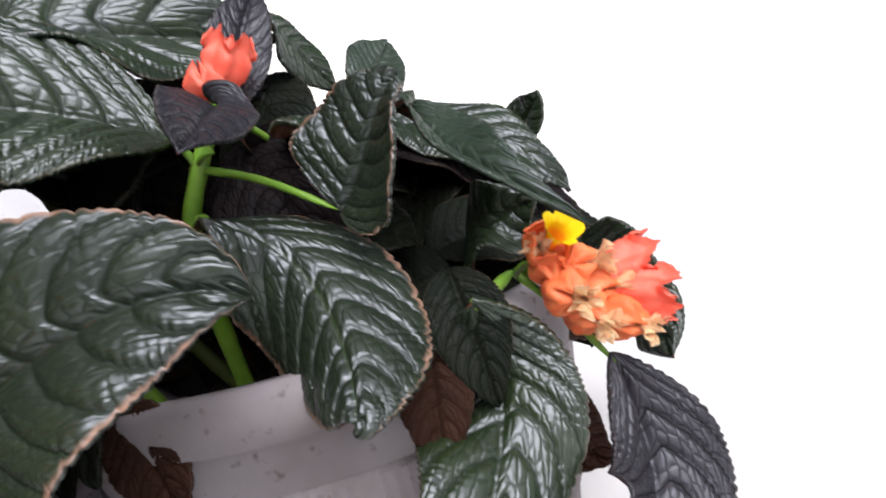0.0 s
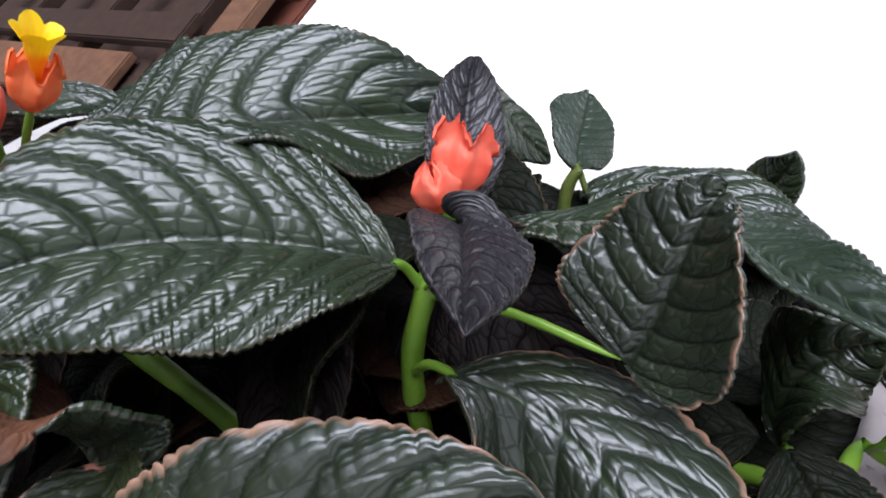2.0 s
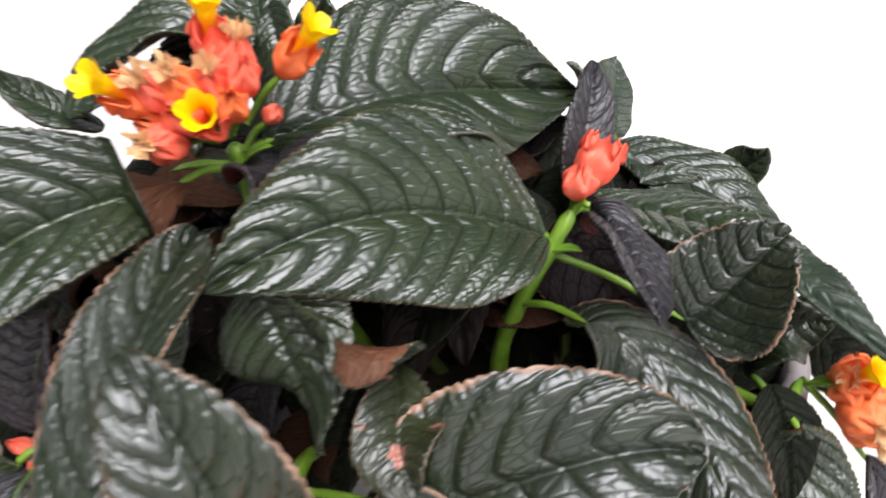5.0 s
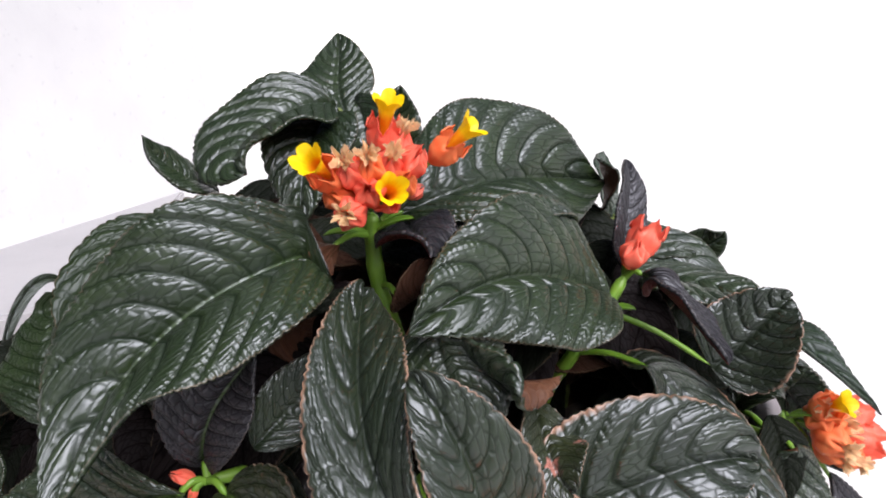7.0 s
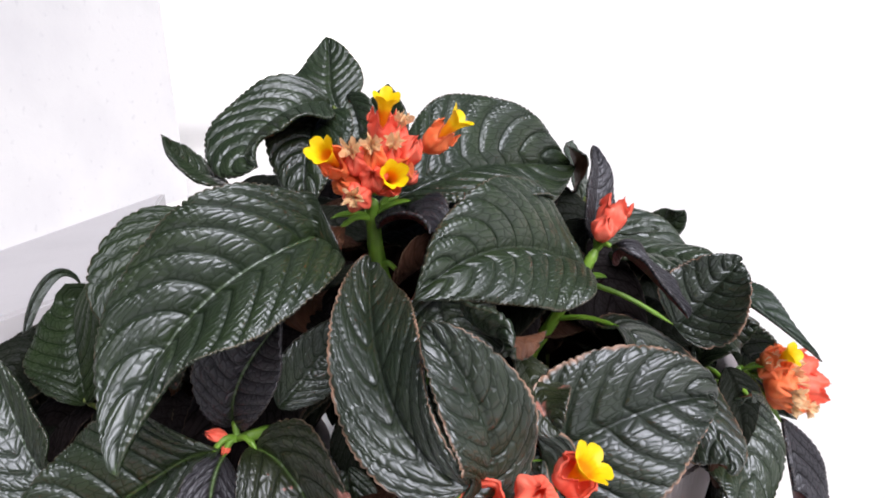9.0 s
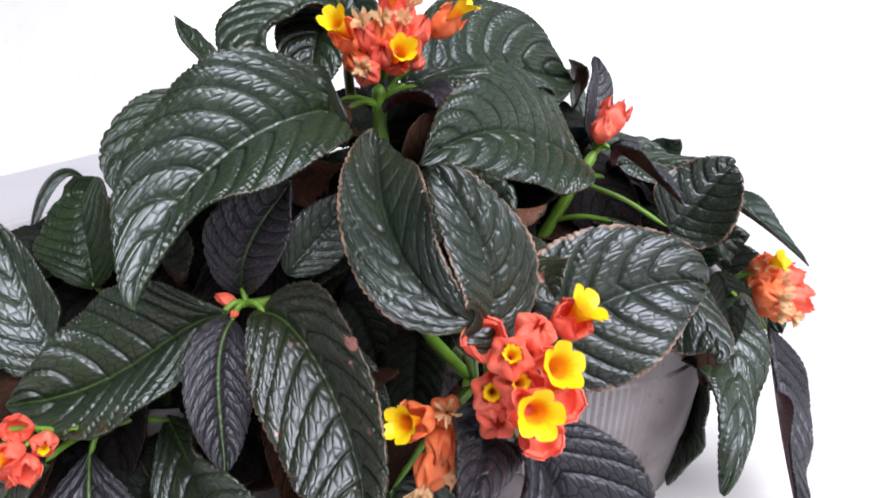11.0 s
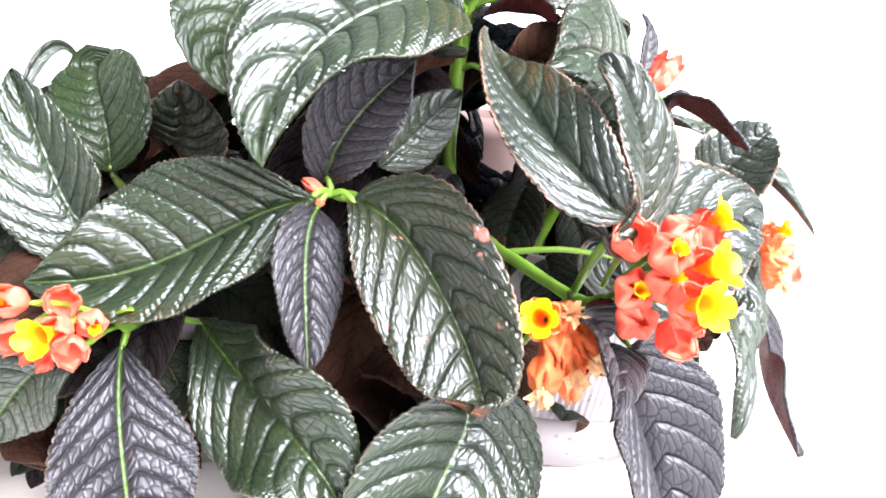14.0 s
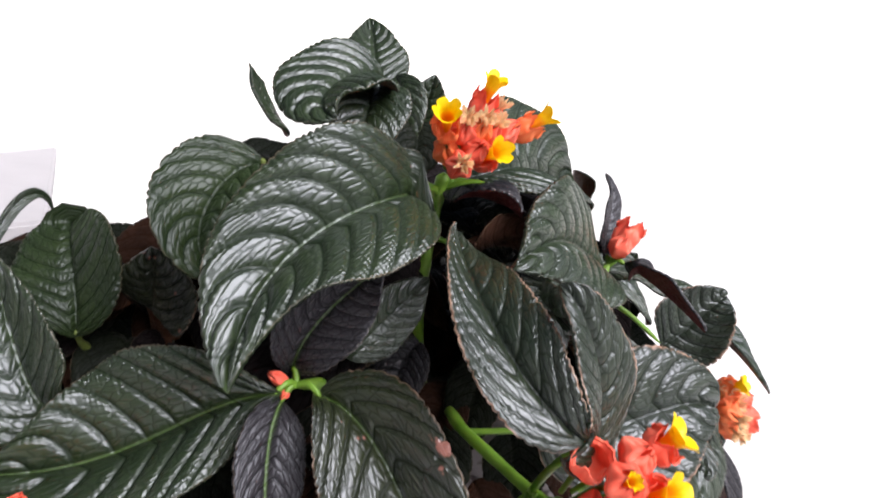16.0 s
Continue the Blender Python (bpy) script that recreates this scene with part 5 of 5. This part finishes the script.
leaf(plant, (-0.245, 0.360, 0.384), (-0.242, 0.328, 0.383), (-0.236, 0.296, 0.381), (-0.235, 0.263, 0.380), (0.110, -0.994, -0.001), 0.026, 0.25, 0.15, 0.45, 0.00, top=TOP_PURPLE, under=UNDER_RED, name="bract")
leaf(plant, (-0.216, 0.279, 0.281), (-0.197, 0.265, 0.312), (-0.207, 0.232, 0.322), (-0.204, 0.209, 0.322), (-0.143, -0.986, 0.089), 0.033, -0.10, 0.30, 0.46, -0.23)
leaf(plant, (-0.252, 0.323, 0.340), (-0.238, 0.299, 0.346), (-0.229, 0.276, 0.359), (-0.226, 0.258, 0.371), (-0.321, 0.806, -0.497), 0.023, 0.20, 0.16, 0.46, -0.00, top=TOP_DRY)
leaf(plant, (-0.184, 0.260, 0.296), (-0.182, 0.231, 0.284), (-0.186, 0.208, 0.275), (-0.174, 0.209, 0.264), (0.101, -0.975, -0.200), 0.021, 0.44, 0.03, 0.49, 0.00, top=TOP_SPOT)
leaf(plant, (0.019, 0.366, 0.209), (0.021, 0.359, 0.244), (0.047, 0.365, 0.248), (0.062, 0.347, 0.250), (-0.949, 0.024, -0.314), 0.027, 0.26, 0.08, 0.47, 0.18)
leaf(plant, (0.096, 0.475, 0.205), (0.113, 0.439, 0.186), (0.119, 0.394, 0.172), (0.114, 0.353, 0.150), (-0.212, -0.921, -0.326), 0.038, 0.15, 0.18, 0.45, -0.04)
leaf(plant_left, (-0.494, 0.252, 0.170), (-0.524, 0.265, 0.159), (-0.536, 0.266, 0.128), (-0.547, 0.275, 0.107), (0.116, -0.734, 0.669), 0.028, 0.26, 0.12, 0.46, -0.01, rib=0.6)
leaf(plant, (-0.067, 0.423, 0.401), (-0.068, 0.448, 0.389), (-0.057, 0.468, 0.375), (-0.044, 0.480, 0.349), (0.150, -0.804, 0.576), 0.022, 0.12, 0.20, 0.45, 0.01)
leaf(plant, (-0.030, 0.431, 0.324), (-0.015, 0.432, 0.327), (0.001, 0.433, 0.331), (0.012, 0.430, 0.321), (-0.625, -0.324, 0.710), 0.011, 0.22, 0.16, 0.45, -0.02)
leaf(plant, (-0.232, 0.257, 0.350), (-0.246, 0.252, 0.329), (-0.217, 0.240, 0.309), (-0.223, 0.244, 0.260), (-0.352, -0.118, 0.929), 0.034, 0.08, 0.19, 0.44, 0.04)
leaf(plant_left, (-0.334, 0.302, 0.212), (-0.336, 0.286, 0.190), (-0.342, 0.278, 0.140), (-0.348, 0.280, 0.080), (0.1, -0.9, 0.4), 0.028, 0.30, 0.15, 0.45, 0.20, top=TOP_DRY, label="dry brown leaf")
leaf(plant_left, (-0.300, 0.304, 0.205), (-0.298, 0.288, 0.185), (-0.296, 0.278, 0.130), (-0.292, 0.282, 0.075), (-0.2, -0.9, 0.4), 0.027, 0.30, 0.15, 0.45, 0.20)
leaf(plant_left, (-0.560, 0.470, 0.262), (-0.556, 0.490, 0.305), (-0.535, 0.520, 0.335), (-0.523, 0.525, 0.298), (0.6, -0.5, 0.3), 0.006, 0.50, 0.10, 0.45, 0.30, label="withered curled leaf")

# filler leaves that hang over the pots' rims under the forked stems, most in the shade-dark colour
for base, reach, half, top in (((-0.205, 0.318, 0.262), (-0.030, -0.030, -0.075), 0.024, TOP_SHADE), ((-0.225, 0.312, 0.235), (-0.045, -0.012, -0.070), 0.026, TOP_DRY),
                               ((-0.178, 0.306, 0.250), (0.016, -0.030, -0.070), 0.022, TOP_SHADE), ((-0.196, 0.290, 0.214), (0.004, -0.024, -0.072), 0.026, TOP_SHADE),
                               ((-0.246, 0.300, 0.214), (-0.012, -0.026, -0.076), 0.027, TOP_SHADE), ((-0.160, 0.300, 0.206), (0.026, -0.016, -0.058), 0.022, TOP_DRY),
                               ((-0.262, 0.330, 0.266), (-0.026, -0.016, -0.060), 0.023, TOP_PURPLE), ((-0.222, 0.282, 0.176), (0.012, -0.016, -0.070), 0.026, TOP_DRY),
                               ((-0.302, 0.320, 0.238), (0.026, -0.020, -0.068), 0.024, TOP_SHADE), ((-0.352, 0.315, 0.235), (0.026, -0.015, -0.070), 0.023, TOP_SHADE),
                               ((-0.436, 0.335, 0.180), (0.064, -0.020, -0.052), 0.026, TOP_SHADE), ((-0.405, 0.330, 0.152), (-0.006, -0.020, -0.062), 0.024, TOP_DRY)):
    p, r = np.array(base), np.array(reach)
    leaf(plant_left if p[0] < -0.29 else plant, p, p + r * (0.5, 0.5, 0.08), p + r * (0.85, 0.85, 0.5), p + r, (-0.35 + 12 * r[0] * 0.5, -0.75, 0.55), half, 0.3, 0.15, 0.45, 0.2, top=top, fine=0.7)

PETIOLES = [
    ((-0.103, 0.348, 0.310), (-0.107, 0.329, 0.327), plant),
    ((-0.264, 0.338, 0.376), (-0.244, 0.336, 0.391), plant),
    ((-0.088, 0.350, 0.332), (-0.084, 0.360, 0.337), plant),
    ((-0.088, 0.350, 0.332), (-0.080, 0.339, 0.337), plant),
    ((-0.121, 0.357, 0.276), (-0.089, 0.307, 0.284), plant),
    ((-0.103, 0.348, 0.310), (-0.033, 0.325, 0.272), plant),
    ((-0.246, 0.265, 0.225), (-0.179, 0.228, 0.234), plant),
    ((-0.088, 0.350, 0.332), (-0.071, 0.389, 0.316), plant),
    ((-0.030, 0.506, 0.340), (-0.029, 0.512, 0.326), plant),
    ((-0.030, 0.506, 0.340), (-0.030, 0.506, 0.342), plant),
    ((-0.229, 0.203, 0.217), (-0.244, 0.147, 0.280), plant),
    ((-0.229, 0.203, 0.217), (-0.250, 0.152, 0.268), plant),
    ((-0.264, 0.338, 0.376), (-0.289, 0.312, 0.377), plant),
    ((-0.273, 0.459, 0.430), (-0.281, 0.451, 0.452), plant),
    ((-0.273, 0.459, 0.430), (-0.273, 0.462, 0.442), plant),
    ((-0.273, 0.459, 0.430), (-0.283, 0.457, 0.446), plant),
    ((-0.272, 0.459, 0.400), (-0.242, 0.472, 0.399), plant),
    ((-0.384, 0.376, 0.372), (-0.385, 0.370, 0.377), plant_left),
    ((-0.490, 0.396, 0.236), (-0.492, 0.389, 0.241), plant_left),
    ((-0.472, 0.297, 0.166), (-0.480, 0.327, 0.219), plant_left),
    ((-0.365, 0.268, 0.258), (-0.379, 0.260, 0.256), plant_left),
    ((-0.365, 0.268, 0.258), (-0.353, 0.255, 0.256), plant_left),
    ((-0.365, 0.268, 0.258), (-0.374, 0.262, 0.250), plant_left),
    ((-0.472, 0.297, 0.166), (-0.478, 0.281, 0.155), plant_left),
    ((-0.472, 0.297, 0.166), (-0.432, 0.311, 0.158), plant_left),
    ((-0.229, 0.203, 0.217), (-0.283, 0.211, 0.142), plant_left),
    ((-0.229, 0.203, 0.217), (-0.218, 0.152, 0.205), plant),
    ((0.020, 0.324, 0.211), (0.021, 0.299, 0.213), plant),
    ((0.042, 0.342, 0.218), (0.081, 0.331, 0.162), plant),
    ((-0.229, 0.203, 0.217), (-0.222, 0.187, 0.212), plant),
    ((-0.365, 0.268, 0.258), (-0.367, 0.275, 0.265), plant_left),
    ((-0.264, 0.338, 0.376), (-0.245, 0.358, 0.384), plant),
    ((-0.260, 0.352, 0.337), (-0.251, 0.322, 0.340), plant),
    ((0.020, 0.324, 0.211), (0.019, 0.366, 0.211), plant),
    ((-0.472, 0.297, 0.166), (-0.496, 0.253, 0.170), plant_left),
]

# stems
S1N2, S1N1, C1B = (-0.121, 0.357, 0.276), (-0.103, 0.348, 0.310), (-0.087, 0.350, 0.335)
S2N, S2L, K2H = (-0.264, 0.338, 0.376), (-0.260, 0.352, 0.335), (-0.264, 0.332, 0.392)
S3N = (-0.365, 0.268, 0.258)
S4N, S4E = (-0.229, 0.203, 0.217), (-0.246, 0.265, 0.225)
tube(plant, "stem", [(-0.14, 0.42, 0.13), (-0.135, 0.39, 0.22), S1N2, S1N1, C1B], 0.0062, 0.0042, STEM)
tube(plant, "stem", [(-0.19, 0.43, 0.13), (-0.235, 0.40, 0.25), S2L, S2N, K2H], 0.0065, 0.0048, STEM)
tube(plant, "stem", [(-0.17, 0.36, 0.13), (-0.235, 0.31, 0.215), S4E, S4N, (-0.225, 0.185, 0.217)], 0.0046, 0.0036, STEM)
tube(plant, "stem", [(-0.06, 0.42, 0.13), (-0.01, 0.36, 0.205), (0.02, 0.324, 0.211), (0.042, 0.342, 0.218)], 0.0042, 0.0034, STEM)
tube(plant, "stem", [(-0.08, 0.50, 0.13), (-0.06, 0.53, 0.25), (-0.045, 0.515, 0.32), (-0.028, 0.505, 0.345)], 0.0055, 0.0035, STEM_DARK)
tube(plant, "stem", [(-0.17, 0.50, 0.13), (-0.25, 0.48, 0.28), (-0.275, 0.46, 0.38), (-0.272, 0.458, 0.436)], 0.006, 0.004, STEM_DARK)
tube(plant_left, "stem", [(-0.40, 0.43, 0.115), (-0.355, 0.34, 0.21), (-0.345, 0.285, 0.25), S3N], 0.0055, 0.0036, STEM)
tube(plant_left, "stem", [(-0.46, 0.43, 0.115), (-0.455, 0.36, 0.165), (-0.472, 0.297, 0.166), (-0.480, 0.262, 0.184)], 0.0058, 0.004, STEM)
tube(plant_left, "stem", [(-0.46, 0.50, 0.115), (-0.47, 0.44, 0.19), (-0.492, 0.395, 0.238)], 0.005, 0.0035, STEM_DARK)
tube(plant_left, "stem", [(-0.40, 0.50, 0.115), (-0.39, 0.42, 0.27), (-0.384, 0.375, 0.375)], 0.0055, 0.0035, STEM_DARK)
tube(plant_left, "stem", [(-0.36, 0.36, 0.13), (-0.352, 0.345, 0.10), (-0.345, 0.345, 0.02)], 0.012, 0.015, STEM_WOOD, "grey woody old stem")
for a, b, c in PETIOLES:
    a, b = np.array(a), np.array(b)
    tube(c, "petiole", [a, (a + b) / 2 + np.array([0, 0, 0.004]), b], 0.0024, 0.0019, STEM_DARK if a[1] > 0.37 else STEM, sides=8)

# flowers
for k, (m, kind, hub) in enumerate([
        ((-0.226, 0.097, 0.253), "y", (-0.228, 0.150, 0.238)), ((-0.208, 0.113, 0.268), "y", (-0.222, 0.155, 0.243)), ((-0.183, 0.142, 0.286), "y", (-0.212, 0.168, 0.245)),
        ((-0.240, 0.142, 0.277), "s", (-0.232, 0.168, 0.245)), ((-0.232, 0.119, 0.275), "b", (-0.226, 0.155, 0.245)), ((-0.227, 0.120, 0.258), "b", (-0.224, 0.155, 0.240)),
        ((-0.239, 0.130, 0.249), "b", (-0.230, 0.162, 0.235)), ((-0.213, 0.117, 0.224), "s", (-0.220, 0.155, 0.231)), ((-0.237, 0.126, 0.232), "c", (-0.228, 0.160, 0.230)),
        ((-0.196, 0.126, 0.240), "s", (-0.216, 0.158, 0.236)), ((-0.212, 0.134, 0.282), "c", (-0.222, 0.165, 0.246))]):
    hub = np.array(hub) * 0.6 + np.array((-0.225, 0.186, 0.218)) * 0.4
    flower(plant, hub, m, kind, 0.0108, k, None, 0.0, 0.011)
tube(plant, "peduncle", [S4N, (-0.226, 0.188, 0.219), (-0.226, 0.175, 0.228)], 0.0036, 0.003, STEM)
for k, (m, kind) in enumerate([((-0.284, 0.149, 0.227), "y"), ((-0.273, 0.150, 0.181), "d"), ((-0.253, 0.150, 0.190), "d"), ((-0.256, 0.160, 0.224), "d"), ((-0.242, 0.149, 0.199), "d"),
                               ((-0.242, 0.163, 0.166), "c"), ((-0.263, 0.152, 0.196), "c"), ((-0.247, 0.158, 0.210), "c")]):
    flower(plant, (-0.250 + 0.004 * (k % 3), 0.186, 0.208), m, kind, 0.0098, 20 + k, CALYX_ORANGE, 0.03)
tube(plant, "peduncle", [S4N, (-0.236, 0.196, 0.213), (-0.249, 0.187, 0.209)], 0.003, 0.0025, STEM)
for k, (m, kind) in enumerate([((-0.298, 0.269, 0.434), "y"), ((-0.255, 0.271, 0.416), "y"), ((-0.253, 0.300, 0.462), "y"), ((-0.204, 0.302, 0.446), "y"), ((-0.281, 0.269, 0.404), "d"),
                               ((-0.280, 0.275, 0.432), "d"), ((-0.267, 0.276, 0.434), "d"), ((-0.243, 0.306, 0.446), "d"), ((-0.236, 0.288, 0.436), "c"), ((-0.289, 0.283, 0.414), "c"),
                               ((-0.252, 0.285, 0.434), "d"), ((-0.268, 0.272, 0.418), "c"), ((-0.244, 0.283, 0.422), "c")]):
    hub = np.array(K2H) + (np.array(m) - np.array(K2H)) * 0.18
    flower(plant, hub, m, kind, 0.0088, 40 + k, CALYX if k % 3 else CALYX_ORANGE, 0.036 if kind == "y" else 0.029, 0.0085)
for k, (m, kind) in enumerate([((0.069, 0.310, 0.239), "y"), ((0.087, 0.326, 0.216), "d"), ((0.070, 0.303, 0.204), "d"), ((0.095, 0.330, 0.199), "d"), ((0.079, 0.312, 0.187), "d"),
                               ((0.121, 0.331, 0.188), "s"), ((0.118, 0.346, 0.209), "s"), ((0.101, 0.322, 0.178), "d"), ((0.100, 0.34, 0.212), "c"), ((0.056, 0.318, 0.232), "d")]):
    flower(plant, (0.048 + 0.0025 * k, 0.343, 0.214 - 0.002 * k), m, kind, 0.0135 if kind == "s" else 0.0115, 60 + k, CALYX_ORANGE if kind in "yd" else CALYX, 0.038 if kind == "s" else 0.03, 0.0095)
for k, (m, kind) in enumerate([((-0.513, 0.222, 0.190), "y"), ((-0.537, 0.231, 0.209), "y"), ((-0.487, 0.237, 0.187), "b"), ((-0.504, 0.240, 0.204), "s"), ((-0.517, 0.240, 0.166), "s"), ((-0.530, 0.234, 0.182), "s"), ((-0.496, 0.232, 0.172), "s")]):
    flower(plant_left, (-0.487 - 0.004 * k, 0.266, 0.186), m, kind, 0.0075, 80 + k)
flower(plant, C1B, (-0.066, 0.352, 0.374), "s", 0.0115, 95, None, 0.034)
flower(plant, C1B, (-0.084, 0.338, 0.362), "c", 0.0095, 98, None, 0.024)
flower(plant_left, (-0.368, 0.267, 0.258), (-0.384, 0.265, 0.267), "c", 0.0042, 96)
flower(plant_left, (-0.369, 0.266, 0.256), (-0.375, 0.261, 0.252), "c", 0.0026, 97)
flower(plant, (-0.258, 0.330, 0.388), (-0.2325, 0.318, 0.410), "c", 0.0048, 99, None, 0.014)

# small green bracts at the forks
for k, (at, way) in enumerate([((-0.264, 0.336, 0.380), (-0.030, -0.018, 0.004)), ((-0.264, 0.336, 0.380), (0.024, -0.020, 0.012)), ((-0.103, 0.346, 0.312), (0.016, -0.014, 0.004)),
                               ((-0.229, 0.203, 0.217), (-0.012, -0.020, 0.010)), ((-0.480, 0.262, 0.184), (0.010, -0.016, 0.012)), ((0.042, 0.340, 0.216), (0.012, -0.020, 0.010))]):
    at, way = np.array(at), np.array(way)
    leaf(plant_left if at[0] < -0.4 else plant, at, at + way * 0.35 + (0, 0, 0.002), at + way * 0.7 + (0, 0, 0.002), at + way, (0.1 * k - 0.2, -0.4, 0.9), 0.0032, 0.3, 0.1, 0.42, 0.1, top=STEM, under=STEM_DARK, name="bract", label="small green bract")
